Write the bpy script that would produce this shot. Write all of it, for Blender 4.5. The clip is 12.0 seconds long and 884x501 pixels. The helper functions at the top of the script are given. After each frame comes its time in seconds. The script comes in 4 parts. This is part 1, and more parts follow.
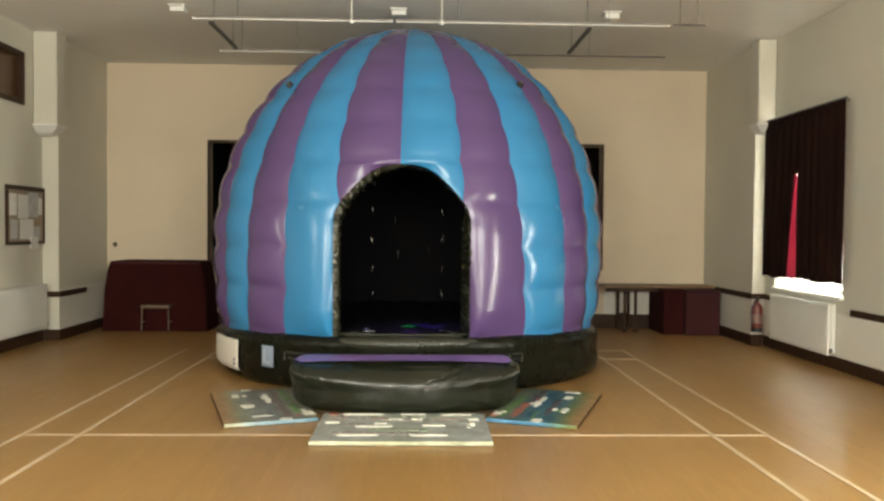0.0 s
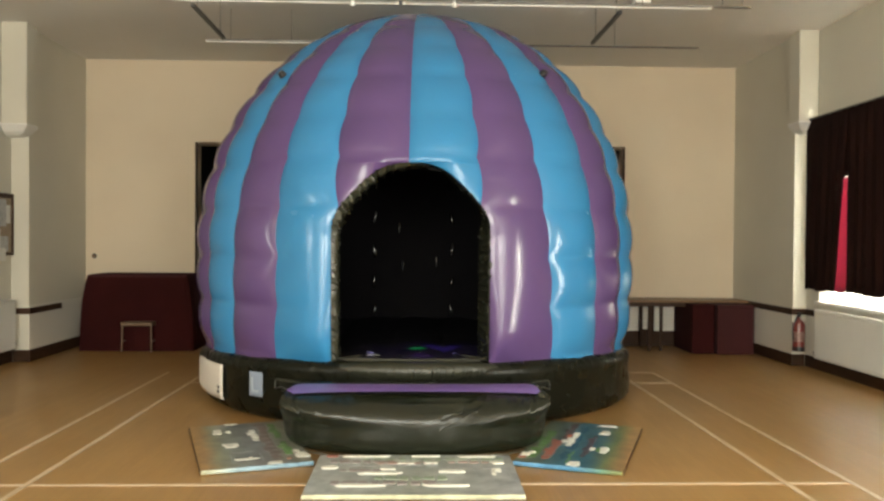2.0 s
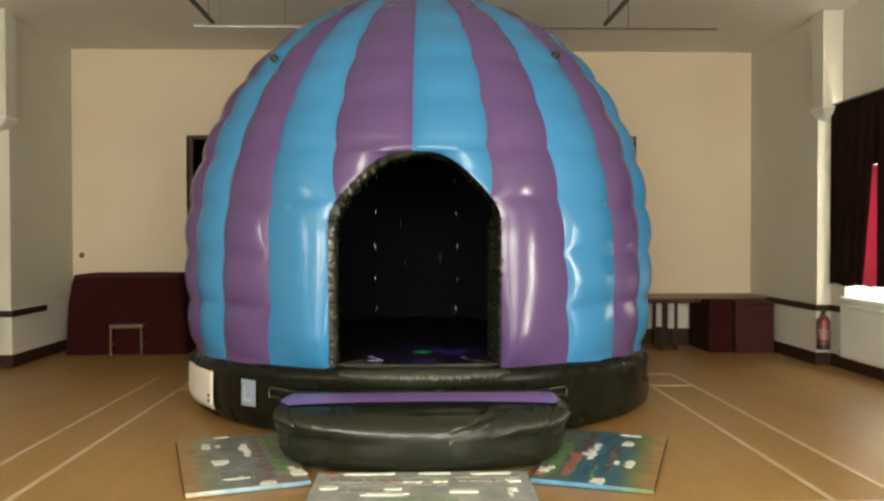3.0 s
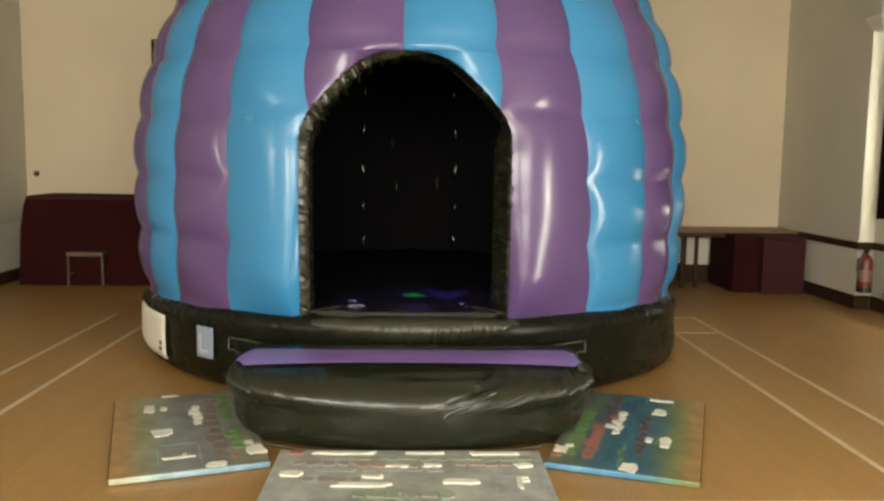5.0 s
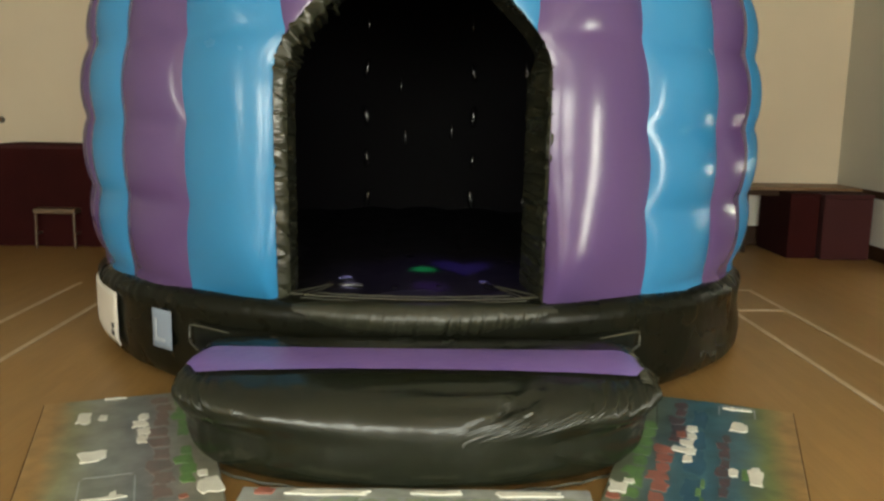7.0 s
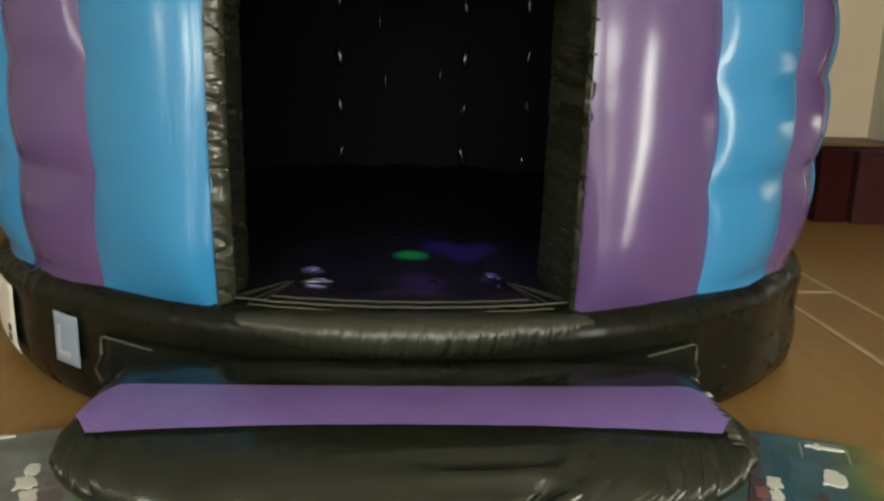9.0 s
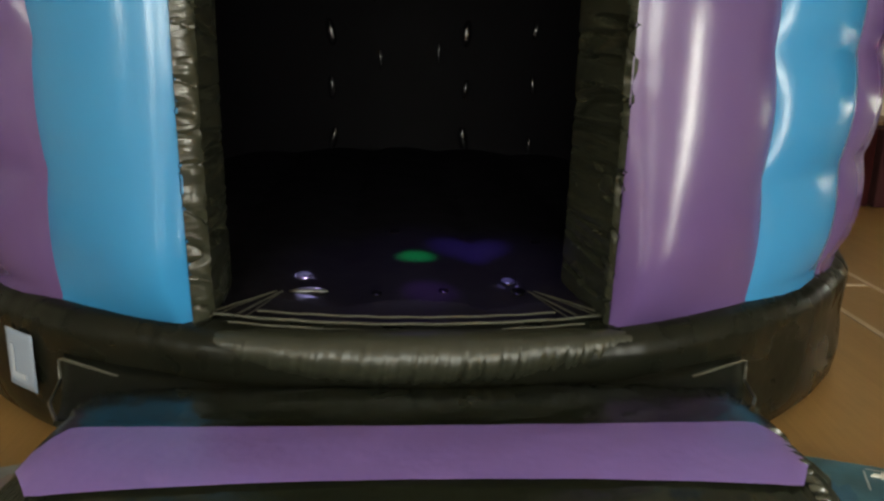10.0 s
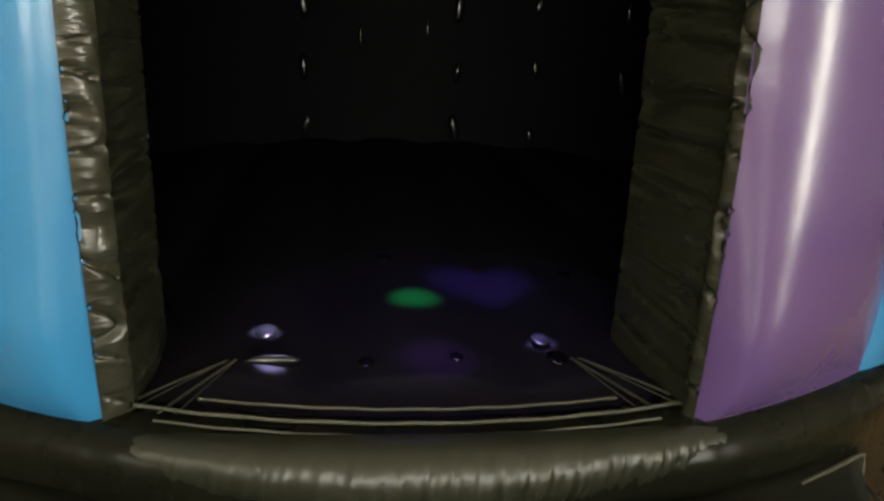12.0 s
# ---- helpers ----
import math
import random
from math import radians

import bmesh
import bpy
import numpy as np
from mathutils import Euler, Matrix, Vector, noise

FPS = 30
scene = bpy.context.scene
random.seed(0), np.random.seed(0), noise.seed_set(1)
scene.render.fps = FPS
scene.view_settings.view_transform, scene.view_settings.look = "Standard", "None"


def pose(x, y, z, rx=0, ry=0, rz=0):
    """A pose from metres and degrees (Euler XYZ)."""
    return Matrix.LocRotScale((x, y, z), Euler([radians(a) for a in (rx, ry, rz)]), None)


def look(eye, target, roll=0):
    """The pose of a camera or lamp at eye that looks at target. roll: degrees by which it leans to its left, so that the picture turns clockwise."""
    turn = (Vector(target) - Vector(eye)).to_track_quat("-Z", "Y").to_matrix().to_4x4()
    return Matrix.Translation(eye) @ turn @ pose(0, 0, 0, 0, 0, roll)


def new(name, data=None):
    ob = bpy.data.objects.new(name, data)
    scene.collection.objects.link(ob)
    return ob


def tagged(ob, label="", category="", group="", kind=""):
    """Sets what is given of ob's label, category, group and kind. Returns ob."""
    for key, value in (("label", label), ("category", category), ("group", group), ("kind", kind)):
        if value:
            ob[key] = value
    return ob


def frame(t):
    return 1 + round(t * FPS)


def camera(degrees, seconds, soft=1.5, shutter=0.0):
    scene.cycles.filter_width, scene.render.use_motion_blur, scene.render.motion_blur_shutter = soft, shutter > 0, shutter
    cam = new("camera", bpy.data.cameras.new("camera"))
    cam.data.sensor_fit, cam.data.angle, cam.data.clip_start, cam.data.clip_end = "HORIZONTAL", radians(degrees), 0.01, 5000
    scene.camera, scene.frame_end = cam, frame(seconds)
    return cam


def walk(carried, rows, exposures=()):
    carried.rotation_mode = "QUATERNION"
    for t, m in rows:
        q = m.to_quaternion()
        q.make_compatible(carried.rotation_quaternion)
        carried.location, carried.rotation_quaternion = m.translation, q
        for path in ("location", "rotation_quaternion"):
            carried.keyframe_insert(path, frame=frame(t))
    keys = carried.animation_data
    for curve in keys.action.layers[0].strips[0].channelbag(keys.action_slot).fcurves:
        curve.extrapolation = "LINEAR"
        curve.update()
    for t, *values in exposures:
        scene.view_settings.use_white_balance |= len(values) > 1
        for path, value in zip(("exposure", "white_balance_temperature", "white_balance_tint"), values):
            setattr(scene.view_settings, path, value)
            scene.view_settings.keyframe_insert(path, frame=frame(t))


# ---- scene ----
cam = camera(57.0, 12.0, soft=2.6)
PATH = [
    (0, (0.125, -0.594, 1.674), (0.187, 1.404, 1.623), 0.5),
    (0.5, (0.044, -0.337, 1.674), (0.115, 1.661, 1.628), 0.3),
    (1, (0.03, -0.079, 1.662), (0.097, 1.92, 1.625), -0.1),
    (1.5, (0.05, 0.218, 1.666), (0.113, 2.217, 1.642), 0.1),
    (2, (0.016, 0.508, 1.647), (0.081, 2.507, 1.624), 0.4),
    (2.5, (-0.03, 0.779, 1.658), (0.038, 2.777, 1.628), 0.1),
    (2.7, (-0.023, 0.897, 1.646), (0.042, 2.896, 1.616), -0.1),
    (4.3, (-0.02, 1.849, 1.636), (0.054, 3.842, 1.487), 0.2),
    (4.5, (-0.02, 1.962, 1.631), (0.054, 3.952, 1.45), 0.5),
    (5, (0.019, 2.271, 1.63), (0.094, 4.257, 1.41), 0.8),
    (5.5, (-0.001, 2.578, 1.604), (0.076, 4.559, 1.335), 1.0),
    (6, (-0.038, 2.894, 1.606), (0.041, 4.869, 1.298), 1.0),
    (6.5, (0.014, 3.198, 1.585), (0.074, 5.17, 1.257), 1.0),
    (7, (0.04, 3.478, 1.571), (0.085, 5.449, 1.233), 1.0),
    (7.2, (0.023, 3.589, 1.567), (0.075, 5.558, 1.222), 0.9),
    (9, (-0.019, 4.608, 1.556), (0.085, 6.549, 1.085), 1.5),
    (9.5, (-0.058, 4.84, 1.531), (0.059, 6.774, 1.037), 1.5),
    (10, (-0.063, 5.077, 1.538), (0.059, 7.003, 1.016), 1.2),
    (10.5, (-0.031, 5.274, 1.491), (0.081, 7.209, 0.997), 1.3),
    (11, (-0.064, 5.502, 1.479), (0.068, 7.437, 0.987), 1.7),
    (11.5, (-0.134, 5.738, 1.489), (0.049, 7.658, 0.959), 1.8),
    (12, (-0.127, 5.924, 1.52), (0.064, 7.831, 0.947), 2.0),
]
walk(cam, [(t, look(eye, target, roll)) for t, eye, target, roll in PATH],
     exposures=[(0.0, 1.06, 6350, 6), (2.5, 1.13, 6450, 7), (4.5, 1.10, 6650, 7), (5.5, 1.05, 6550, 4), (7.0, 0.93, 6350, 2), (9.5, 0.85, 6150, 4), (12.0, 0.80, 6400, 6)])

# ---- world and large lights ----
world = bpy.data.worlds.new("world")
scene.world = world
world.use_nodes = True
_wn = world.node_tree.nodes
_sky = _wn.new("ShaderNodeTexSky")
_sky.sky_type = "NISHITA"
_sky.sun_disc = False
_sky.sun_elevation = radians(38)
_sky.sun_rotation = radians(100)
_wn["Background"].inputs["Strength"].default_value = 0.10
world.node_tree.links.new(_sky.outputs[0], _wn["Background"].inputs[0])


def window_light(m, w, h, watts, colour):
    lamp = bpy.data.lights.new("window_light", "AREA")
    lamp.shape, lamp.size, lamp.size_y, lamp.energy, lamp.color = "RECTANGLE", w, h, watts, colour
    ob = new("window_light", lamp)
    ob.matrix_world = m
    return ob


DAY = (1.0, 0.955, 0.82)
EAST_WINDOWS = [(9.10, 10.95)]
SILL, HEAD = 0.90, 3.24
for ya, yb in EAST_WINDOWS:
    window_light(look((5.58, (ya + yb) / 2, (SILL + HEAD) / 2), (0, (ya + yb) / 2, (SILL + HEAD) / 2)),
                 yb - ya - 0.1, HEAD - SILL - 0.1, 155, DAY)
# Unseen windows added in the south wall as broad fill light.
ADDED_SOUTH_WINDOWS = [(-4.5, -0.7), (0.7, 4.5)]
for xa, xb in ADDED_SOUTH_WINDOWS:
    window_light(look(((xa + xb) / 2, -4.12, 2.3), ((xa + xb) / 2, 5, 2.3)), xb - xa - 0.1, 2.3, 275 if xa < 0 else 250, DAY)
EAST_DOOR = (2.80, 3.62, 0.0, 2.15)
window_light(look((5.42, 3.21, 1.1), (0, 3.21, 1.1)), 0.66, 2.0, 125, DAY)
# Small unseen window added to put glints on the dome's left stripes.
ADDED_WEST_WINDOW = (3.0, 3.7, 1.6, 2.7)
window_light(look((-5.46, 3.35, 2.15), (0, 3.35, 2.15)), 0.6, 1.0, 30, DAY)

# ---- materials ----


def mat(name, rough=0.5, metal=0.0):
    m = bpy.data.materials.new(name)
    m.use_nodes = True
    p = m.node_tree.nodes["Principled BSDF"]
    p.inputs["Roughness"].default_value, p.inputs["Metallic"].default_value = rough, metal
    return m, m.node_tree.nodes, m.node_tree.links, p


def surface(name, colours, rough=0.5, scale=3.0, grain=60.0, bump=0.1, metal=0.0, stretch=(1, 1, 1), spread=0.25, coat=0.0):
    """A worn surface: two colours mixed by a broad noise, a fine grain in the relief and the gloss."""
    m, n, l, p = mat(name, rough, metal)
    co = n.new("ShaderNodeTexCoord")
    mp = n.new("ShaderNodeMapping")
    mp.inputs["Scale"].default_value = stretch
    l.new(co.outputs["Object"], mp.inputs[0])
    big, fine = n.new("ShaderNodeTexNoise"), n.new("ShaderNodeTexNoise")
    big.inputs["Scale"].default_value, big.inputs["Detail"].default_value = scale, 5
    fine.inputs["Scale"].default_value, fine.inputs["Detail"].default_value = grain, 4
    l.new(mp.outputs[0], big.inputs["Vector"])
    l.new(mp.outputs[0], fine.inputs["Vector"])
    ramp = n.new("ShaderNodeValToRGB")
    ramp.color_ramp.elements[0].position, ramp.color_ramp.elements[1].position = 0.5 - spread, 0.5 + spread
    ramp.color_ramp.elements[0].color, ramp.color_ramp.elements[1].color = (*colours[0], 1), (*colours[1], 1)
    l.new(big.outputs[0], ramp.inputs[0])
    l.new(ramp.outputs[0], p.inputs["Base Color"])
    rr = n.new("ShaderNodeMapRange")
    rr.inputs["To Min"].default_value, rr.inputs["To Max"].default_value = max(0.02, rough - 0.08), min(1, rough + 0.08)
    l.new(fine.outputs[0], rr.inputs[0])
    l.new(rr.outputs[0], p.inputs["Roughness"])
    b = n.new("ShaderNodeBump")
    b.inputs["Strength"].default_value, b.inputs["Distance"].default_value = bump, 0.01
    l.new(fine.outputs[0], b.inputs["Height"])
    l.new(b.outputs[0], p.inputs["Normal"])
    p.inputs["Coat Weight"].default_value, p.inputs["Coat Roughness"].default_value = coat, 0.15
    return m


def pvc(name, a, b, rough=0.28, wrinkle=0.35, stretch=(1, 1, 1), coat=0.0):
    """Inflated PVC sheet: plain colour with slight fading, and soft creases of two sizes."""
    m, n, l, p = mat(name, rough)
    co = n.new("ShaderNodeTexCoord")
    mp = n.new("ShaderNodeMapping")
    mp.inputs["Scale"].default_value = stretch
    l.new(co.outputs["Object"], mp.inputs[0])
    big, mid, fine = (n.new("ShaderNodeTexNoise") for _ in range(3))
    for tex, s, d in ((big, 1.3, 4), (mid, 5.0, 3), (fine, 38.0, 3)):
        tex.inputs["Scale"].default_value, tex.inputs["Detail"].default_value = s, d
        l.new(mp.outputs[0], tex.inputs["Vector"])
    mix = n.new("ShaderNodeMix")
    mix.data_type = "RGBA"
    mix.inputs["A"].default_value, mix.inputs["B"].default_value = (*a, 1), (*b, 1)
    l.new(big.outputs[0], mix.inputs["Factor"])
    l.new(mix.outputs["Result"], p.inputs["Base Color"])
    rr = n.new("ShaderNodeMapRange")
    rr.inputs["To Min"].default_value, rr.inputs["To Max"].default_value = rough - 0.06, rough + 0.12
    l.new(mid.outputs[0], rr.inputs[0])
    l.new(rr.outputs[0], p.inputs["Roughness"])
    b1, b2 = n.new("ShaderNodeBump"), n.new("ShaderNodeBump")
    b1.inputs["Strength"].default_value, b1.inputs["Distance"].default_value = wrinkle, 0.03
    b2.inputs["Strength"].default_value, b2.inputs["Distance"].default_value = wrinkle * 0.4, 0.004
    l.new(mid.outputs[0], b1.inputs["Height"])
    l.new(fine.outputs[0], b2.inputs["Height"])
    l.new(b1.outputs[0], b2.inputs["Normal"])
    l.new(b2.outputs[0], p.inputs["Normal"])
    p.inputs["Coat Weight"].default_value, p.inputs["Coat Roughness"].default_value = coat, 0.1
    return m


def floor_material():
    """Narrow varnished hardwood strips laid along the hall, scuffed."""
    m, n, l, p = mat("hardwood_floor", 0.3)
    co = n.new("ShaderNodeTexCoord")
    mp = n.new("ShaderNodeMapping")
    mp.inputs["Rotation"].default_value = (0, 0, radians(90))
    l.new(co.outputs["Object"], mp.inputs[0])
    br = n.new("ShaderNodeTexBrick")
    br.inputs["Scale"].default_value = 1.0
    br.inputs["Brick Width"].default_value, br.inputs["Row Height"].default_value = 1.6, 0.075
    br.inputs["Mortar Size"].default_value, br.inputs["Mortar Smooth"].default_value = 0.0008, 0.4
    br.inputs["Color1"].default_value, br.inputs["Color2"].default_value = (0.335, 0.196, 0.068, 1), (0.31, 0.180, 0.062, 1)
    br.inputs["Mortar"].default_value = (0.27, 0.153, 0.052, 1)
    l.new(mp.outputs[0], br.inputs["Vector"])
    g = n.new("ShaderNodeTexNoise")
    g.inputs["Scale"].default_value, g.inputs["Detail"].default_value = 9, 6
    mp2 = n.new("ShaderNodeMapping")
    mp2.inputs["Scale"].default_value = (6, 0.4, 1)
    l.new(co.outputs["Object"], mp2.inputs[0])
    l.new(mp2.outputs[0], g.inputs["Vector"])
    st = n.new("ShaderNodeTexNoise")
    st.inputs["Scale"].default_value, st.inputs["Detail"].default_value = 0.7, 5
    l.new(co.outputs["Object"], st.inputs["Vector"])
    hs = n.new("ShaderNodeHueSaturation")
    l.new(br.outputs["Color"], hs.inputs["Color"])
    ma = n.new("ShaderNodeMath")
    ma.operation = "MULTIPLY_ADD"
    ma.inputs[1].default_value, ma.inputs[2].default_value = 0.35, 0.82
    l.new(g.outputs[0], ma.inputs[0])
    l.new(ma.outputs[0], hs.inputs["Value"])
    l.new(hs.outputs[0], p.inputs["Base Color"])
    rr = n.new("ShaderNodeMapRange")
    rr.inputs["To Min"].default_value, rr.inputs["To Max"].default_value = 0.30, 0.42
    l.new(st.outputs[0], rr.inputs[0])
    l.new(rr.outputs[0], p.inputs["Roughness"])
    b = n.new("ShaderNodeBump")
    b.inputs["Strength"].default_value, b.inputs["Distance"].default_value = 0.05, 0.002
    p.inputs["Specular IOR Level"].default_value = 0.38
    l.new(g.outputs[0], b.inputs["Height"])
    l.new(b.outputs[0], p.inputs["Normal"])
    return m


FLOOR = floor_material()
LINE = surface("worn_line_paint", ((0.48, 0.36, 0.23), (0.62, 0.5, 0.36)), 0.4, 4, 40, 0.05)
CREAM = surface("cream_wall_paint", ((0.66, 0.55, 0.41), (0.72, 0.61, 0.46)), 0.7, 0.8, 90, 0.12)
PALE = surface("pale_wall_paint", ((0.58, 0.555, 0.475), (0.63, 0.605, 0.52)), 0.65, 0.8, 90, 0.12)
WHITEWALL = surface("white_dado_paint", ((0.70, 0.67, 0.6), (0.76, 0.73, 0.66)), 0.6, 0.9, 70, 0.1)
CEIL = surface("ceiling_paint", ((0.73, 0.71, 0.67), (0.79, 0.77, 0.73)), 0.8, 0.7, 60, 0.1)
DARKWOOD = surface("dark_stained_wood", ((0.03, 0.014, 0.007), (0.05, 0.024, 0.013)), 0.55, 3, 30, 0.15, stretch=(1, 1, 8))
DARKWOOD.node_tree.nodes["Principled BSDF"].inputs["Specular IOR Level"].default_value = 0.2
CURTAIN = surface("dark_curtain_cloth", ((0.013, 0.005, 0.004), (0.022, 0.008, 0.006)), 0.95, 1.5, 180, 0.4)
CURTAIN.node_tree.nodes["Principled BSDF"].inputs["Specular IOR Level"].default_value = 0.1
BROWNWOOD = surface("brown_wood", ((0.14, 0.075, 0.035), (0.2, 0.11, 0.05)), 0.45, 3, 30, 0.15, stretch=(8, 1, 1))
HATCHWOOD = surface("varnished_brown_panel", ((0.07, 0.035, 0.016), (0.10, 0.05, 0.022)), 0.18, 3, 30, 0.2, stretch=(1, 8, 1))
BEECH = surface("pale_beech", ((0.120, 0.078, 0.045), (0.156, 0.102, 0.060)), 0.4, 3, 30, 0.1, stretch=(8, 1, 1))
MAROON = surface("maroon_cloth", ((0.026, 0.004, 0.004), (0.040, 0.006, 0.006)), 0.95, 1.5, 180, 0.4)
MAROON.node_tree.nodes["Principled BSDF"].inputs["Specular IOR Level"].default_value = 0.15
REDDISH = surface("dark_red_cover", ((0.038, 0.005, 0.006), (0.052, 0.007, 0.008)), 0.9, 1.5, 150, 0.3)
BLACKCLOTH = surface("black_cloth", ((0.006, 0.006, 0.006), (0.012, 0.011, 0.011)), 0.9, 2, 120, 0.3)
WHITEMETAL = surface("white_enamel", ((0.70, 0.69, 0.65), (0.76, 0.75, 0.71)), 0.35, 2, 40, 0.03)
WHITEPAINT = surface("white_gloss_paint", ((0.74, 0.73, 0.7), (0.8, 0.79, 0.76)), 0.35, 3, 50, 0.05)
STEEL = surface("grey_steel", ((0.16, 0.15, 0.14), (0.22, 0.21, 0.2)), 0.4, 6, 60, 0.05, 0.6)
DARKSTEEL = surface("dark_grey_steel", ((0.07, 0.065, 0.06), (0.1, 0.095, 0.09)), 0.5, 6, 60, 0.05, 0.2)
CORK = surface("cork_board", ((0.26, 0.2, 0.14), (0.34, 0.27, 0.19)), 0.9, 20, 90, 0.3)
PAPER = surface("white_paper", ((0.66, 0.65, 0.62), (0.74, 0.73, 0.7)), 0.8, 4, 60, 0.05)
GREYPAPER = surface("printed_paper", ((0.34, 0.34, 0.35), (0.55, 0.55, 0.55)), 0.8, 18, 60, 0.05)
REDPAINT = surface("red_enamel", ((0.13, 0.02, 0.015), (0.17, 0.028, 0.02)), 0.3, 4, 50, 0.03)
BLACKPLASTIC = surface("black_plastic", ((0.012, 0.012, 0.012), (0.02, 0.02, 0.02)), 0.4, 6, 60, 0.05)
BLUE = pvc("blue_pvc", (0.030, 0.185, 0.41), (0.040, 0.22, 0.46), 0.20, 0.10)
PURPLE = pvc("purple_pvc", (0.085, 0.050, 0.155), (0.105, 0.062, 0.185), 0.19, 0.10)
STEPPURPLE = pvc("violet_pvc", (0.165, 0.105, 0.335), (0.21, 0.135, 0.385), 0.3, 0.4)
BLACK = pvc("black_pvc", (0.006, 0.0065, 0.004), (0.009, 0.0095, 0.006), 0.25, 0.18)
GATHER = pvc("gathered_black_pvc", (0.021, 0.022, 0.014), (0.030, 0.031, 0.020), 0.22, 0.5, (1, 1, 3))
ROLL = pvc("smooth_black_roll_pvc", (0.018, 0.019, 0.012), (0.025, 0.026, 0.017), 0.30, 0.3)
INNER = pvc("inner_black_pvc", (0.005, 0.0045, 0.0058), (0.0068, 0.006, 0.008), 0.55, 0.1)
INNER.node_tree.nodes["Principled BSDF"].inputs["Specular IOR Level"].default_value = 0.06
# Inner black with a lighter colour, making up for less light on the bed.
LIFTED_BED = pvc("bed_lifted_pvc", (0.010, 0.0092, 0.0125), (0.014, 0.0125, 0.0175), 0.5, 0.1)
LIFTED_BED.node_tree.nodes["Principled BSDF"].inputs["Specular IOR Level"].default_value = 0.08
TIE = pvc("shiny_black_patch", (0.006, 0.006, 0.007), (0.009, 0.008, 0.010), 0.16, 0.1)
BLACK.node_tree.nodes["Principled BSDF"].inputs["Specular IOR Level"].default_value = 0.16
STEPBLACK = pvc("step_black_pvc", (0.009, 0.0105, 0.006), (0.014, 0.016, 0.009), 0.21, 0.4)
STEPBLACK.node_tree.nodes["Principled BSDF"].inputs["Specular IOR Level"].default_value = 0.42
PIPING = pvc("grey_piping", (0.045, 0.045, 0.034), (0.07, 0.07, 0.054), 0.28, 0.2)
LABELWHITE = pvc("white_vinyl_label", (0.62, 0.58, 0.53), (0.68, 0.65, 0.6), 0.45, 0.2)
LABELBLUE = pvc("pale_blue_label", (0.20, 0.25, 0.34), (0.27, 0.32, 0.41), 0.4, 0.2)
EXTLABEL = surface("dull_label", ((0.20, 0.10, 0.08), (0.3, 0.2, 0.17)), 0.5, 30, 60, 0.05)
LABELPRINT = surface("label_print", ((0.32, 0.36, 0.43), (0.4, 0.44, 0.5)), 0.5, 20, 60, 0.05)
FLAPBLACK = pvc("flap_black_pvc", (0.007, 0.008, 0.005), (0.011, 0.012, 0.008), 0.5, 0.3)
FLAPBLACK.node_tree.nodes["Principled BSDF"].inputs["Specular IOR Level"].default_value = 0.15
INK = surface("dark_ink", ((0.03, 0.03, 0.035), (0.06, 0.06, 0.065)), 0.6, 8, 60, 0.05)


def glass():
    m, n, l, p = mat("window_glass", 0.02)
    p.inputs["Transmission Weight"].default_value = 1.0
    p.inputs["Base Color"].default_value = (0.95, 0.97, 0.97, 1)
    return m


GLASS = glass()
DARKGLASS = surface("dark_glass", ((0.02, 0.012, 0.008), (0.035, 0.02, 0.012)), 0.12, 2, 20, 0.02)


def thin_curtain():
    """Lined curtain cloth; the sun comes through where one layer hangs alone."""
    m, n, l, p = mat("thin_red_curtain", 0.85)
    p.inputs["Base Color"].default_value = (0.2, 0.02, 0.035, 1)
    tr = n.new("ShaderNodeBsdfTranslucent")
    tr.inputs["Color"].default_value = (0.5, 0.12, 0.19, 1)
    mx = n.new("ShaderNodeMixShader")
    mx.inputs[0].default_value = 0.4
    l.new(p.outputs[0], mx.inputs[1])
    l.new(tr.outputs[0], mx.inputs[2])
    l.new(mx.outputs[0], n["Material Output"].inputs["Surface"])
    return m


THINRED = thin_curtain()


def lit(name, colour, strength):
    m, n, l, p = mat(name, 0.4)
    p.inputs["Base Color"].default_value = (0.8, 0.8, 0.78, 1)
    p.inputs["Emission Color"].default_value = (*colour, 1)
    p.inputs["Emission Strength"].default_value = strength
    return m


def run(n, l, stops, width):
    """A colour ramp along the mat's width."""
    co = n.new("ShaderNodeTexCoord")
    sx = n.new("ShaderNodeSeparateXYZ")
    l.new(co.outputs["Object"], sx.inputs[0])
    wob = n.new("ShaderNodeTexNoise")
    wob.inputs["Scale"].default_value, wob.inputs["Detail"].default_value = 4.0, 3
    l.new(co.outputs["Object"], wob.inputs["Vector"])
    ad = n.new("ShaderNodeMath")
    ad.operation = "MULTIPLY_ADD"
    ad.inputs[1].default_value, ad.inputs[2].default_value = 0.16, -0.08
    l.new(wob.outputs[0], ad.inputs[0])
    dv = n.new("ShaderNodeMath")
    dv.operation = "MULTIPLY_ADD"
    dv.inputs[1].default_value = 1 / width
    l.new(sx.outputs["X"], dv.inputs[0])
    l.new(ad.outputs[0], dv.inputs[2])
    ramp = n.new("ShaderNodeValToRGB")
    els = ramp.color_ramp.elements
    els[0].position, els[0].color = stops[0][0], (*stops[0][1], 1)
    els[1].position, els[1].color = stops[-1][0], (*stops[-1][1], 1)
    for pos, col in stops[1:-1]:
        els.new(pos).color = (*col, 1)
    l.new(dv.outputs[0], ramp.inputs[0])
    return co, ramp


